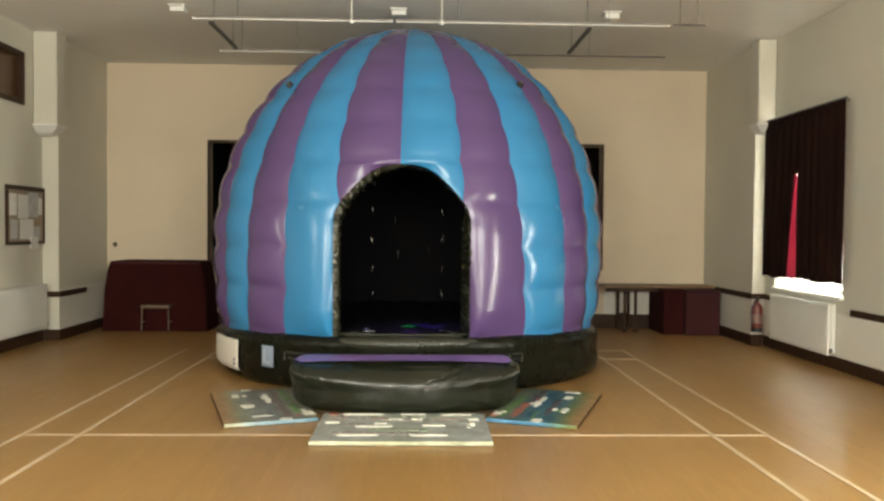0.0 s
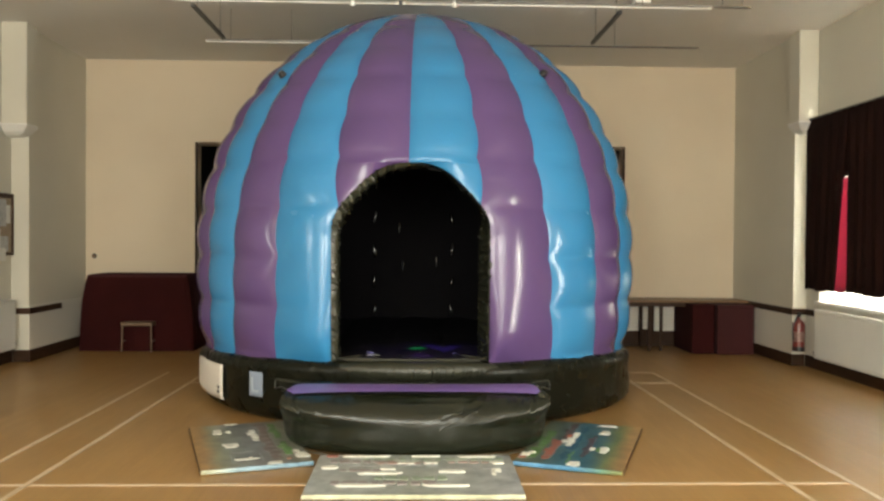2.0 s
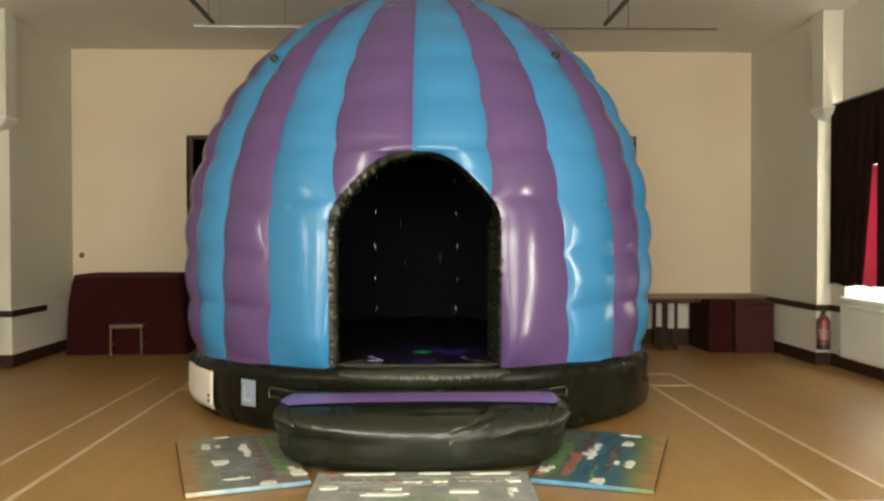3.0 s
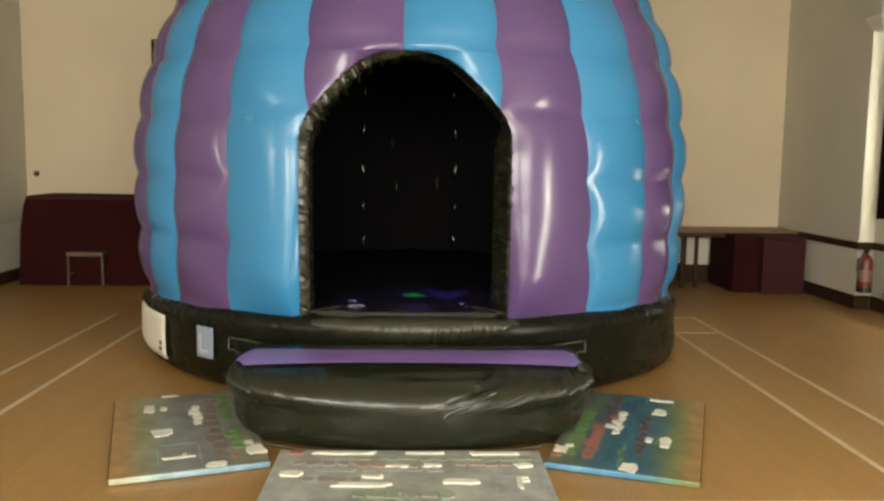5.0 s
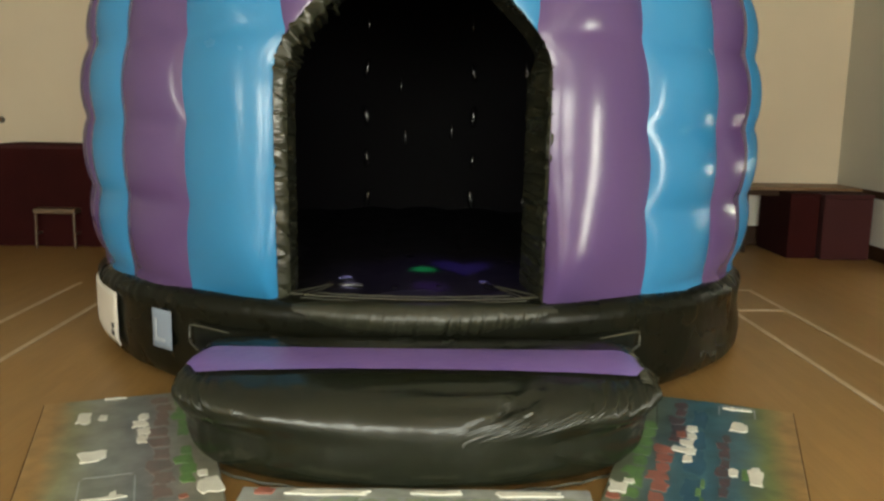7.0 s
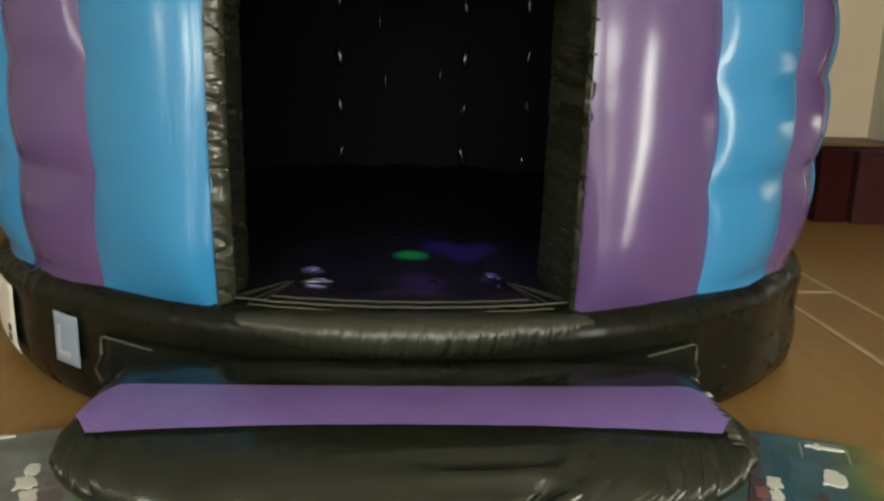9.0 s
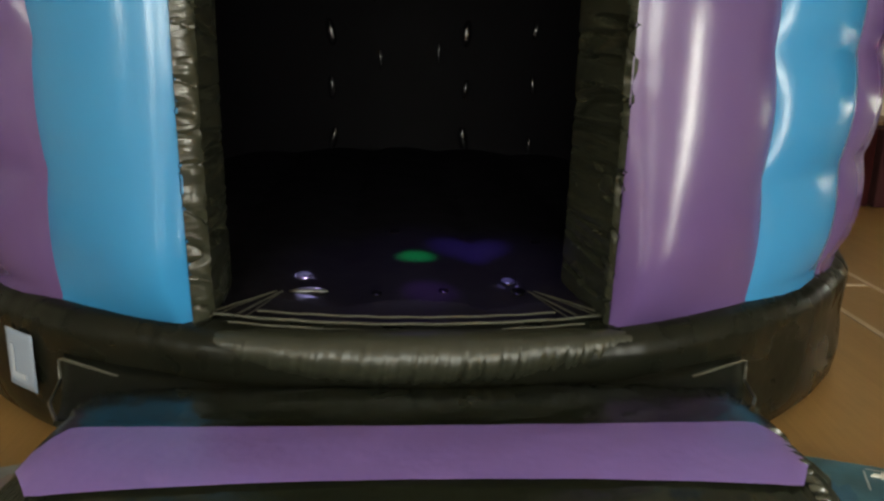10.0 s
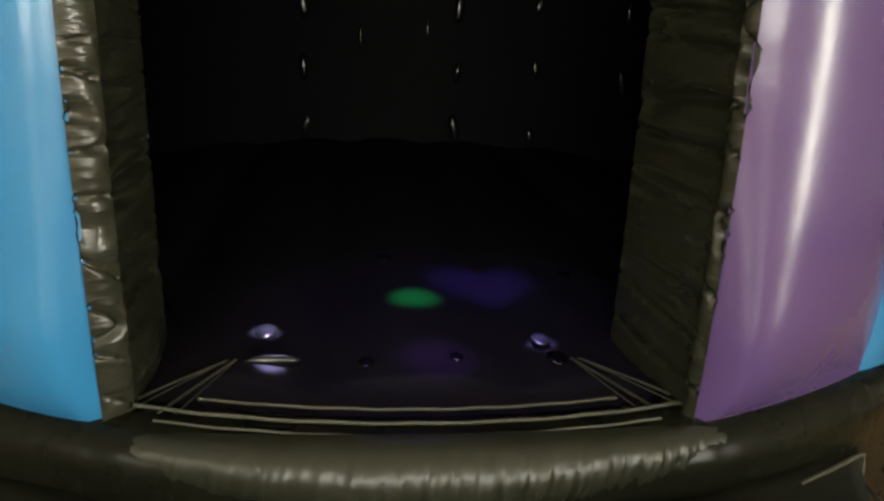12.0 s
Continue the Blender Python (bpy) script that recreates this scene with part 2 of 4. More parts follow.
def print_material(stops, width):
    """Printed vinyl top of a foam mat."""
    m, n, l, p = mat("printed_mat", 0.34)
    co, ramp = run(n, l, stops, width)
    wash = n.new("ShaderNodeTexNoise")
    wash.inputs["Scale"].default_value, wash.inputs["Detail"].default_value = 9, 4
    l.new(co.outputs["Object"], wash.inputs["Vector"])
    vary = n.new("ShaderNodeMapRange")
    vary.inputs["From Min"].default_value, vary.inputs["From Max"].default_value = 0.3, 0.7
    vary.inputs["To Min"].default_value, vary.inputs["To Max"].default_value = 0.72, 1.28
    l.new(wash.outputs[0], vary.inputs[0])
    tone = n.new("ShaderNodeHueSaturation")
    l.new(ramp.outputs[0], tone.inputs["Color"])
    l.new(vary.outputs[0], tone.inputs["Value"])
    l.new(tone.outputs[0], p.inputs["Base Color"])
    f = n.new("ShaderNodeTexNoise")
    f.inputs["Scale"].default_value = 60
    l.new(co.outputs["Object"], f.inputs["Vector"])
    b = n.new("ShaderNodeBump")
    b.inputs["Strength"].default_value, b.inputs["Distance"].default_value = 0.25, 0.003
    l.new(f.outputs[0], b.inputs["Height"])
    l.new(b.outputs[0], p.inputs["Normal"])
    return m


TAN, TEAL = (0.30, 0.18, 0.065), (0.04, 0.115, 0.15)


# ---- building helpers ----


def obj(name, bm, material, smooth=False):
    me = bpy.data.meshes.new(name)
    bmesh.ops.recalc_face_normals(bm, faces=bm.faces)
    bm.to_mesh(me)
    bm.free()
    for mm in (material if isinstance(material, (list, tuple)) else (material,)):
        me.materials.append(mm)
    if smooth:
        for f in me.polygons:
            f.use_smooth = True
    return new(name, me)


def part(name, bm, material, parent, label="", smooth=False):
    ob = obj(name, bm, material, smooth)
    ob.parent = parent
    if label:
        ob["label"] = label
    return ob


def empty(name, at=(0, 0, 0), turn=0.0):
    ob = new(name)
    ob.matrix_basis = pose(*at, 0, 0, turn)
    return ob


def add_box(bm, lo, hi, bevel=0.0):
    r = bmesh.ops.create_cube(bm, size=1.0)
    vs = r["verts"]
    for v in vs:
        v.co = Vector([lo[i] + (v.co[i] + 0.5) * (hi[i] - lo[i]) for i in range(3)])
    if bevel > 0:
        es = list({e for v in vs for e in v.link_edges})
        bmesh.ops.bevel(bm, geom=es, offset=bevel, segments=2, affect="EDGES", profile=0.5)
    return bm


def box(lo, hi, bevel=0.0):
    return add_box(bmesh.new(), lo, hi, bevel)


def boxes(items, bevel=0.0):
    bm = bmesh.new()
    for lo, hi in items:
        add_box(bm, lo, hi, bevel)
    return bm


def tube(bm, a, b, r, seg=12):
    a, b = Vector(a), Vector(b)
    d = b - a
    m = Matrix.Translation((a + b) / 2) @ d.to_track_quat("Z", "Y").to_matrix().to_4x4()
    bmesh.ops.create_cone(bm, cap_ends=True, segments=seg, radius1=r, radius2=r, depth=d.length, matrix=m)
    return bm


def lathe(bm, profile, at=(0, 0, 0), seg=24):
    rings = []
    for r, z in profile:
        rings.append([bm.verts.new((at[0] + r * math.cos(2 * math.pi * i / seg), at[1] + r * math.sin(2 * math.pi * i / seg), at[2] + z)) for i in range(seg)])
    for a, b in zip(rings, rings[1:]):
        for i in range(seg):
            bm.faces.new((a[i], a[(i + 1) % seg], b[(i + 1) % seg], b[i]))
    bm.faces.new(rings[0])
    bm.faces.new(rings[-1])
    return bm


def grid(rows, bm=None):
    """A sheet from rows of points; points that coincide make no face."""
    bm = bm or bmesh.new()
    vs = [[bm.verts.new(p) for p in row] for row in rows]
    for a, b in zip(vs, vs[1:]):
        for i in range(len(a) - 1):
            quad = (a[i], a[i + 1], b[i + 1], b[i])
            if (quad[0].co - quad[1].co).length < 1e-6 and (quad[2].co - quad[3].co).length < 1e-6:
                continue
            bm.faces.new(quad)
    bmesh.ops.remove_doubles(bm, verts=bm.verts, dist=1e-5)
    loose = [v for v in bm.verts if not v.link_faces]
    bmesh.ops.delete(bm, geom=loose, context="VERTS")
    return bm


def wall_with_holes(axis, face, back, u0, u1, z0, z1, holes):
    """Wall blocks round rectangular holes; axis: the one along which the wall runs."""
    us = sorted({u0, u1, *[h[0] for h in holes], *[h[1] for h in holes]})
    zs = sorted({z0, z1, *[h[2] for h in holes], *[h[3] for h in holes]})
    bm = bmesh.new()
    for ua, ub in zip(us, us[1:]):
        for za, zb in zip(zs, zs[1:]):
            uc, zc = (ua + ub) / 2, (za + zb) / 2
            if any(h[0] < uc < h[1] and h[2] < zc < h[3] for h in holes):
                continue
            lo, hi = min(face, back), max(face, back)
            if axis == "y":
                add_box(bm, (lo, ua, za), (hi, ub, zb))
            else:
                add_box(bm, (ua, lo, za), (ub, hi, zb))
    bmesh.ops.remove_doubles(bm, verts=bm.verts, dist=1e-5)
    seen = {}
    for f in bm.faces:
        c = f.calc_center_median()
        seen.setdefault((round(c.x, 3), round(c.y, 3), round(c.z, 3)), []).append(f)
    bmesh.ops.delete(bm, geom=[f for fs in seen.values() if len(fs) > 1 for f in fs], context="FACES")
    return bm


# ---- the hall ----
WEST, EAST, SOUTH, NORTH, TOP = -5.35, 5.28, -4.0, 13.37, 4.44
WEST2, EAST2 = -5.12, 5.10       # the thicker wall near the stage
WY, EY = 11.5, 11.3              # where it begins
DADO, DADO_W = 0.73, 0.68

tagged(obj("floor", box((-6, -4.4, -0.2), (6, 13.8, 0)), FLOOR), "varnished orange-brown hardwood strip hall floor", "floor", kind="structure")
tagged(obj("ceiling", box((-6, -4.4, TOP), (6, 13.8, TOP + 0.2)), CEIL), "flat grey-white painted hall ceiling", "ceiling", kind="structure")

east = tagged(obj("wall_east", wall_with_holes("y", EAST, EAST + 0.32, -4.0, EY, 0, TOP, [(a, b, SILL, HEAD) for a, b in EAST_WINDOWS] + [EAST_DOOR]), PALE),
              "pale painted side wall with tall curtained windows", "wall", kind="structure")
HATCH = (9.4, 10.92, 3.35, 4.08)
west = tagged(obj("wall_west", wall_with_holes("y", WEST, WEST - 0.32, -4.0, WY, 0, TOP, [HATCH, ADDED_WEST_WINDOW]), PALE),
              "pale painted side wall with a high hatch", "wall", kind="structure")
tagged(obj("wall_east_thick", box((EAST2, EY, 0), (EAST + 0.32, NORTH, TOP)), PALE), "pale painted thicker wall beside the stage", "wall", kind="structure")
tagged(obj("wall_west_thick", box((WEST - 0.32, WY, 0), (WEST2, NORTH, TOP)), PALE), "pale painted thicker wall beside the stage", "wall", kind="structure")
STAGE = (-3.42, 3.32, 1.0, 3.14)
tagged(obj("wall_north", wall_with_holes("x", NORTH, NORTH + 0.3, -6, 6, 0, TOP, [STAGE]), CREAM),
       "warm cream painted end wall with a dark stage opening", "wall", kind="structure")
tagged(obj("wall_south", wall_with_holes("x", SOUTH, SOUTH - 0.3, -6, 6, 0, TOP, [(a, b, 1.1, 3.5) for a, b in ADDED_SOUTH_WINDOWS]), CREAM),
       "cream painted end wall with two added, unseen windows", "wall", kind="structure")

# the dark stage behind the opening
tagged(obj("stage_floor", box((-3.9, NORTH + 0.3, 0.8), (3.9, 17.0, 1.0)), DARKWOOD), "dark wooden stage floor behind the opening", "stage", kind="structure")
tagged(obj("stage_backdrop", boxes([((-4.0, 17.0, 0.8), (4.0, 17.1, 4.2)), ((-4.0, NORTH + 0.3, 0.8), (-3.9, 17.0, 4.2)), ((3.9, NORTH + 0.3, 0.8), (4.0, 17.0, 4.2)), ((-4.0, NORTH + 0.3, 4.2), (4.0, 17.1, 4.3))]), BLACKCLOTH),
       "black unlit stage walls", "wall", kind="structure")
arch = empty("stage_surround", (0, NORTH, 0))
tagged(arch, "narrow dark wooden edging round the stage opening", "trim", kind="structure")
part("jamb", box((STAGE[0] - 0.015, -0.012, 1.0), (STAGE[0] + 0.012, 0.04, 3.14), 0.004), DARKWOOD, arch)
part("jamb", box((STAGE[1] - 0.012, -0.012, 1.0), (STAGE[1] + 0.015, 0.04, 3.14), 0.004), DARKWOOD, arch)
part("head", box((STAGE[0] - 0.015, -0.012, 3.142), (STAGE[1] + 0.015, 0.04, 3.165), 0.004), DARKWOOD, arch)


def trim(name, items, material, label):
    return tagged(obj(name, boxes(items, 0.006), material), label, name.split("_")[0], kind="structure")


SK = 0.16
trim("baseboard_east", [((EAST - 0.022, -3.9, 0.001), (EAST, 2.80, SK)), ((EAST - 0.022, 3.62, 0.001), (EAST, EY - 0.02, SK)), ((EAST2 - 0.022, EY - 0.022, 0.001), (EAST - 0.023, EY, SK)), ((EAST2 - 0.022, EY + 0.001, 0.001), (EAST2, NORTH - 0.023, SK))], DARKWOOD,
     "dark stained skirting board along the wall")
trim("baseboard_west", [((WEST, -3.9, 0.001), (WEST + 0.022, WY - 0.02, SK)), ((WEST + 0.023, WY - 0.022, 0.001), (WEST2 + 0.022, WY, SK)), ((WEST2, WY + 0.001, 0.001), (WEST2 + 0.022, NORTH - 0.023, SK))], DARKWOOD,
     "dark stained skirting board along the wall")
trim("baseboard_north", [((WEST2 + 0.023, NORTH - 0.022, 0.001), (EAST2 - 0.023, NORTH, 0.24))], DARKWOOD, "tall dark stained skirting board below the stage wall")
trim("dado_rail_east", [((EAST - 0.03, -3.9, DADO - 0.04), (EAST, 2.80, DADO + 0.04)), ((EAST - 0.03, 3.62, DADO - 0.04), (EAST, 8.86, DADO + 0.04)), ((EAST2 - 0.03, EY - 0.03, DADO - 0.04), (EAST - 0.001, EY, DADO + 0.04)), ((EAST - 0.03, 10.98, DADO - 0.04), (EAST, EY - 0.031, DADO + 0.04)), ((EAST2 - 0.03, EY + 0.001, DADO - 0.04), (EAST2, NORTH - 0.02, DADO + 0.04))], DARKWOOD,
     "dark brown timber dado rail")
trim("dado_rail_west", [((WEST, -3.9, DADO_W - 0.04), (WEST + 0.03, 9.8, DADO_W + 0.04)), ((WEST + 0.001, WY - 0.03, DADO_W - 0.04), (WEST2 + 0.03, WY, DADO_W + 0.04)), ((WEST2, WY + 0.001, DADO_W - 0.04), (WEST2 + 0.03, 12.45, DADO_W + 0.04))], DARKWOOD,
     "dark brown timber dado rail")
# whiter paint below the rail
trim("dado_paint_east", [((EAST - 0.006, -3.9, SK), (EAST - 0.001, 2.80, DADO - 0.04)), ((EAST - 0.006, 3.62, SK), (EAST - 0.001, EY - 0.03, DADO - 0.04)), ((EAST2 - 0.006, EY, SK), (EAST2 - 0.001, NORTH - 0.02, DADO - 0.04))], WHITEWALL, "whiter painted lower wall")
trim("dado_paint_west", [((WEST + 0.001, -3.9, SK), (WEST + 0.006, WY - 0.03, DADO - 0.04)), ((WEST2 + 0.001, WY, SK), (WEST2 + 0.006, NORTH - 0.02, DADO + 0.02))], WHITEWALL, "whiter painted lower wall")

trim("dado_paint_north", [((3.36, NORTH - 0.006, 0.24), (EAST2 - 0.03, NORTH - 0.001, 0.70))], WHITEWALL, "whiter painted lower wall")

# pilasters on corbels
def pilaster(name, x0, x1, y, sign, foot):
    p = tagged(empty(name, ((x0 + x1) / 2, y, 0)), "painted plaster pilaster on a moulded corbel below the ceiling", "pilaster", kind="structure")
    w = abs(x1 - x0) / 2
    part("shaft", box((-w, -0.30, foot), (w, 0.0, TOP - 0.001), 0.012), PALE, p)
    bm = bmesh.new()
    prof = [(1.06, 0.0), (1.08, -0.02), (1.0, -0.04), (0.94, -0.06), (0.80, -0.10), (0.6, -0.135), (0.42, -0.15)]
    for (fa, za), (fb, zb) in zip(prof, prof[1:]):
        sa, sb = w * fa, w * fb
        ring = []
        for f, z, hw in ((fa, za, sa), (fb, zb, sb)):
            cx = sign * (w - hw) if f < 1 else 0
            ring.append([bm.verts.new(q) for q in ((cx - hw, 0, foot + z), (cx - hw, -0.3 * f, foot + z), (cx + hw, -0.3 * f, foot + z), (cx + hw, 0, foot + z))])
        for i in range(4):
            bm.faces.new((ring[0][i], ring[0][(i + 1) % 4], ring[1][(i + 1) % 4], ring[1][i]))
        if za == 0.0:
            bm.faces.new(ring[0])
        if zb == -0.15:
            bm.faces.new(ring[1])
    bmesh.ops.remove_doubles(bm, verts=bm.verts, dist=1e-5)
    part("corbel", bm, WHITEPAINT, p, "white moulded corbel")
    return p


pilaster("pilaster_west", WEST + 0.01, -5.01, WY - 0.001, -1, 3.13)
pilaster("pilaster_east", 5.01, EAST - 0.01, EY - 0.001, 1, 3.25)

# court lines
def court_line(lo, hi):
    tagged(obj("court_line", box((*lo, 0.0005), (*hi, 0.0045)), LINE), "thin worn cream painted court line on the floor", "court line", "court lines", "structure")


for sx in (-1, 1):
    for c in (2.57, 3.03):
        xs = sorted((sx * c - 0.02, sx * c + 0.02))
        court_line((xs[0], -2.5), (xs[1], 10.68))
for ya, w in ((6.0, 2.545), (9.94, 2.545)):
    court_line((-w, ya - 0.02), (w, ya + 0.02))
court_line((-2.0, 10.68), (3.05, 10.72))
for sx in (-1, 1):
    for ya in (6.0, 9.94)[:1 if sx < 0 else 2]:
        xs = sorted((sx * 2.593, sx * 3.007))
        court_line((xs[0], ya - 0.02), (xs[1], ya + 0.02))

# windows; those in the south and west walls are unseen additions
def window_unit(name, m, w, h):
    """A white painted casement window in its opening; local x along the wall, y out of doors, z up from the sill."""
    e = tagged(empty(name), "white painted timber window with daylight behind", "window", kind="structure")
    e.matrix_basis = m
    t = 0.05
    part("window_frame", boxes([((-w / 2, 0.18, 0), (-w / 2 + t, 0.25, h)), ((w / 2 - t, 0.18, 0), (w / 2, 0.25, h)), ((-w / 2 + t, 0.18, 0), (w / 2 - t, 0.25, t)), ((-w / 2 + t, 0.18, h - t), (w / 2 - t, 0.25, h))], 0.005), WHITEPAINT, e)
    for i in (1, 2):
        x = -w / 2 + w * i / 3
        part("mullion", box((x - 0.02, 0.19, t), (x + 0.02, 0.24, h - t), 0.004), WHITEPAINT, e)
    part("transom", box((-w / 2 + t, 0.185, h * 0.68), (w / 2 - t, 0.245, h * 0.68 + 0.04), 0.004), WHITEPAINT, e)
    for i in range(3):
        pane = part("pane", box((-w / 2 + w * i / 3 + 0.02, 0.212, t), (-w / 2 + w * (i + 1) / 3 - 0.02, 0.218, h - t)), GLASS, e)
        pane.visible_shadow = False
    part("window_sill", box((-w / 2 - 0.04, -0.05, -0.04), (w / 2 + 0.04, 0.17, -0.001), 0.01), WHITEPAINT, e)
    return e


for i, (ya, yb) in enumerate(EAST_WINDOWS):
    window_unit("window_%d" % (i + 1), pose(EAST, (ya + yb) / 2, SILL, 0, 0, -90), yb - ya, HEAD - SILL)
# casements for the added south openings
for i, (xa, xb) in enumerate(ADDED_SOUTH_WINDOWS):
    window_unit("window_%d" % (i + 2), pose((xa + xb) / 2, SOUTH, 1.1, 0, 0, 180), xb - xa, 2.4)


gd = tagged(empty("door_1"), "white glazed outer door with daylight behind", "door", kind="structure")
gd.matrix_basis = pose(EAST, 3.21, 0.001, 0, 0, -90)
for sx in (-0.41, 0.35):
    part("stile", box((sx, 0.17, 0), (sx + 0.06, 0.22, 2.14), 0.004), WHITEPAINT, gd)
for z0, z1 in ((0.0, 0.12), (1.0, 1.08), (2.06, 2.14)):
    part("rail", box((-0.35, 0.17, z0), (0.35, 0.22, z1), 0.004), WHITEPAINT, gd)
for z0, z1 in ((0.12, 1.0), (1.08, 2.06)):
    part("pane", box((-0.35, 0.192, z0), (0.35, 0.198, z1)), GLASS, gd).visible_shadow = False
part("door_handle", box((0.30, 0.13, 1.02), (0.37, 0.169, 1.05), 0.006), STEEL, gd)
# casement for the added west opening
window_unit("window_4", pose(WEST, 3.35, 1.6, 0, 0, 90), 0.7, 1.1)


def curtain_sheet(y0, y1, z0, z1, x, folds, depth, thick=0.006, slant=0.0):
    rows = []
    n = max(12, int(folds * 10))
    for k in range(9):
        v = k / 8
        z = z0 + (z1 - z0) * v
        row = []
        for i in range(n + 1):
            u = i / n
            y = y0 + (y1 - y0) * u + slant * (1 - v) * u
            row.append((x + depth * math.sin(u * folds * 2 * math.pi + 0.6 * math.sin(7 * u + 2 * v)) * (0.7 + 0.3 * (1 - v)), y, z + 0.012 * math.sin(9 * u) * (1 - v)))
        rows.append(row)
    bm = grid(rows)
    bmesh.ops.solidify(bm, geom=bm.faces[:], thickness=thick)
    return bm


# Translucent white sheet, added so the gaps round the curtains show bright white.
DIFFUSER = mat("white_diffuser_sheet", 0.9)[0]
DIFFUSER.node_tree.nodes["Principled BSDF"].inputs["Base Color"].default_value = (0.85, 0.85, 0.83, 1)
_tr = DIFFUSER.node_tree.nodes.new("ShaderNodeBsdfTranslucent")
_tr.inputs["Color"].default_value = (0.9, 0.9, 0.88, 1)
_mx = DIFFUSER.node_tree.nodes.new("ShaderNodeMixShader")
_mx.inputs[0].default_value = 0.65
DIFFUSER.node_tree.links.new(DIFFUSER.node_tree.nodes["Principled BSDF"].outputs[0], _mx.inputs[1])
DIFFUSER.node_tree.links.new(_tr.outputs[0], _mx.inputs[2])
DIFFUSER.node_tree.links.new(_mx.outputs[0], DIFFUSER.node_tree.nodes["Material Output"].inputs["Surface"])
net = tagged(empty("window_diffuser", (0, 0, 0)), "white translucent sheet added to whiten the window behind maroon curtains", "net curtain")
part("net", curtain_sheet(9.12, 10.93, 0.97, HEAD - 0.02, EAST + 0.14, 22, 0.008, 0.0008), DIFFUSER, net, smooth=True)
cur = tagged(empty("window_curtains", (0, 0, 0)), "dark maroon curtains, drawn, a thin sunlit gap between", "curtain")
part("curtain", curtain_sheet(8.86, 10.04, 1.06, 3.26, EAST - 0.13, 6, 0.010), CURTAIN, cur, smooth=True)
part("curtain", curtain_sheet(11.08, 10.05, 1.05, 3.26, EAST - 0.13, 4, 0.010, slant=0.29), CURTAIN, cur, smooth=True)
part("thin_lining", curtain_sheet(10.00, 10.46, 1.06, 2.45, EAST - 0.10, 1, 0.006, 0.001), THINRED, cur, "thin sunlit red curtain lining", True)
part("upper_lining", curtain_sheet(10.00, 10.46, 2.45, 3.26, EAST - 0.10, 1.5, 0.006), CURTAIN, cur, smooth=True)
bm = tube(bmesh.new(), (EAST - 0.13, 8.84, 3.27), (EAST - 0.13, 11.1, 3.27), 0.012)
part("curtain_rail", bm, DARKSTEEL, cur)
for yy in (9.02, 10.0, 11.06):
    part("bracket", box((EAST - 0.14, yy - 0.01, 3.26), (EAST + (0.0 if yy > 11 else 0.17), yy + 0.01, 3.28), 0.002), DARKSTEEL, cur)

# high hatch in the west wall
h = tagged(empty("wall_hatch", (WEST, (HATCH[0] + HATCH[1]) / 2, HATCH[2])), "high dark wooden framed hatch with dark glass", "hatch")
hw, hh = (HATCH[1] - HATCH[0]) / 2, HATCH[3] - HATCH[2]
part("frame", boxes([((-0.1, -hw, 0), (0.03, -hw + 0.07, hh)), ((-0.1, hw - 0.07, 0), (0.03, hw, hh)), ((-0.1, -hw + 0.07, 0), (0.03, hw - 0.07, 0.07)), ((-0.1, -hw + 0.07, hh - 0.07), (0.03, hw - 0.07, hh))], 0.006), DARKWOOD, h)
part("pane", box((-0.06, -hw + 0.06, 0.06), (-0.05, hw - 0.06, hh - 0.06)), HATCHWOOD, h)
part("mullion", box((-0.05, -0.025, 0.07), (0.02, 0.025, hh - 0.07), 0.004), DARKWOOD, h)
part("backing", box((-0.3, -hw, 0), (-0.28, hw, hh)), BLACKCLOTH, h)


# radiators
def radiator(at, length, height, turn):
    e = tagged(empty("radiator", at, turn), "white enamelled panel radiator fixed to the wall", "radiator", "radiators")
    n = int(length / 0.033)
    bm = bmesh.new()
    add_box(bm, (-length / 2, 0.03, 0), (length / 2, 0.075, height), 0.01)
    part("panel", bm, WHITEMETAL, e)
    for i in range(1, n):
        x = -length / 2 + i * length / n
        part("rib", box((x - 0.013, 0.0265, 0.045), (x + 0.013, 0.031, height - 0.045)), WHITEMETAL, e)
    part("top_grille", box((-length / 2, 0.03, height + 0.001), (length / 2, 0.13, height + 0.012), 0.003), WHITEMETAL, e)
    for s in (-1, 1):
        part("end_panel", box((s * length / 2 - 0.006, 0.076, 0.03), (s * length / 2 + 0.006, 0.13, height), 0.002), WHITEMETAL, e)
        part("valve", lathe(bmesh.new(), [(0.012, 0), (0.022, 0.006), (0.022, 0.05), (0.014, 0.06)], (s * (length / 2 + 0.03), 0.06, 0.03), 14), STEEL, e)
        part("bracket", box((s * length * 0.3 - 0.015, 0.076, 0.1), (s * length * 0.3 + 0.015, 0.149, height - 0.1)), WHITEMETAL, e)
    return e


radiator((EAST - 0.15, 10.02, 0.17), 1.65, 0.62, -90)
radiator((WEST + 0.15, 10.63, 0.2), 1.5, 0.63, 90)

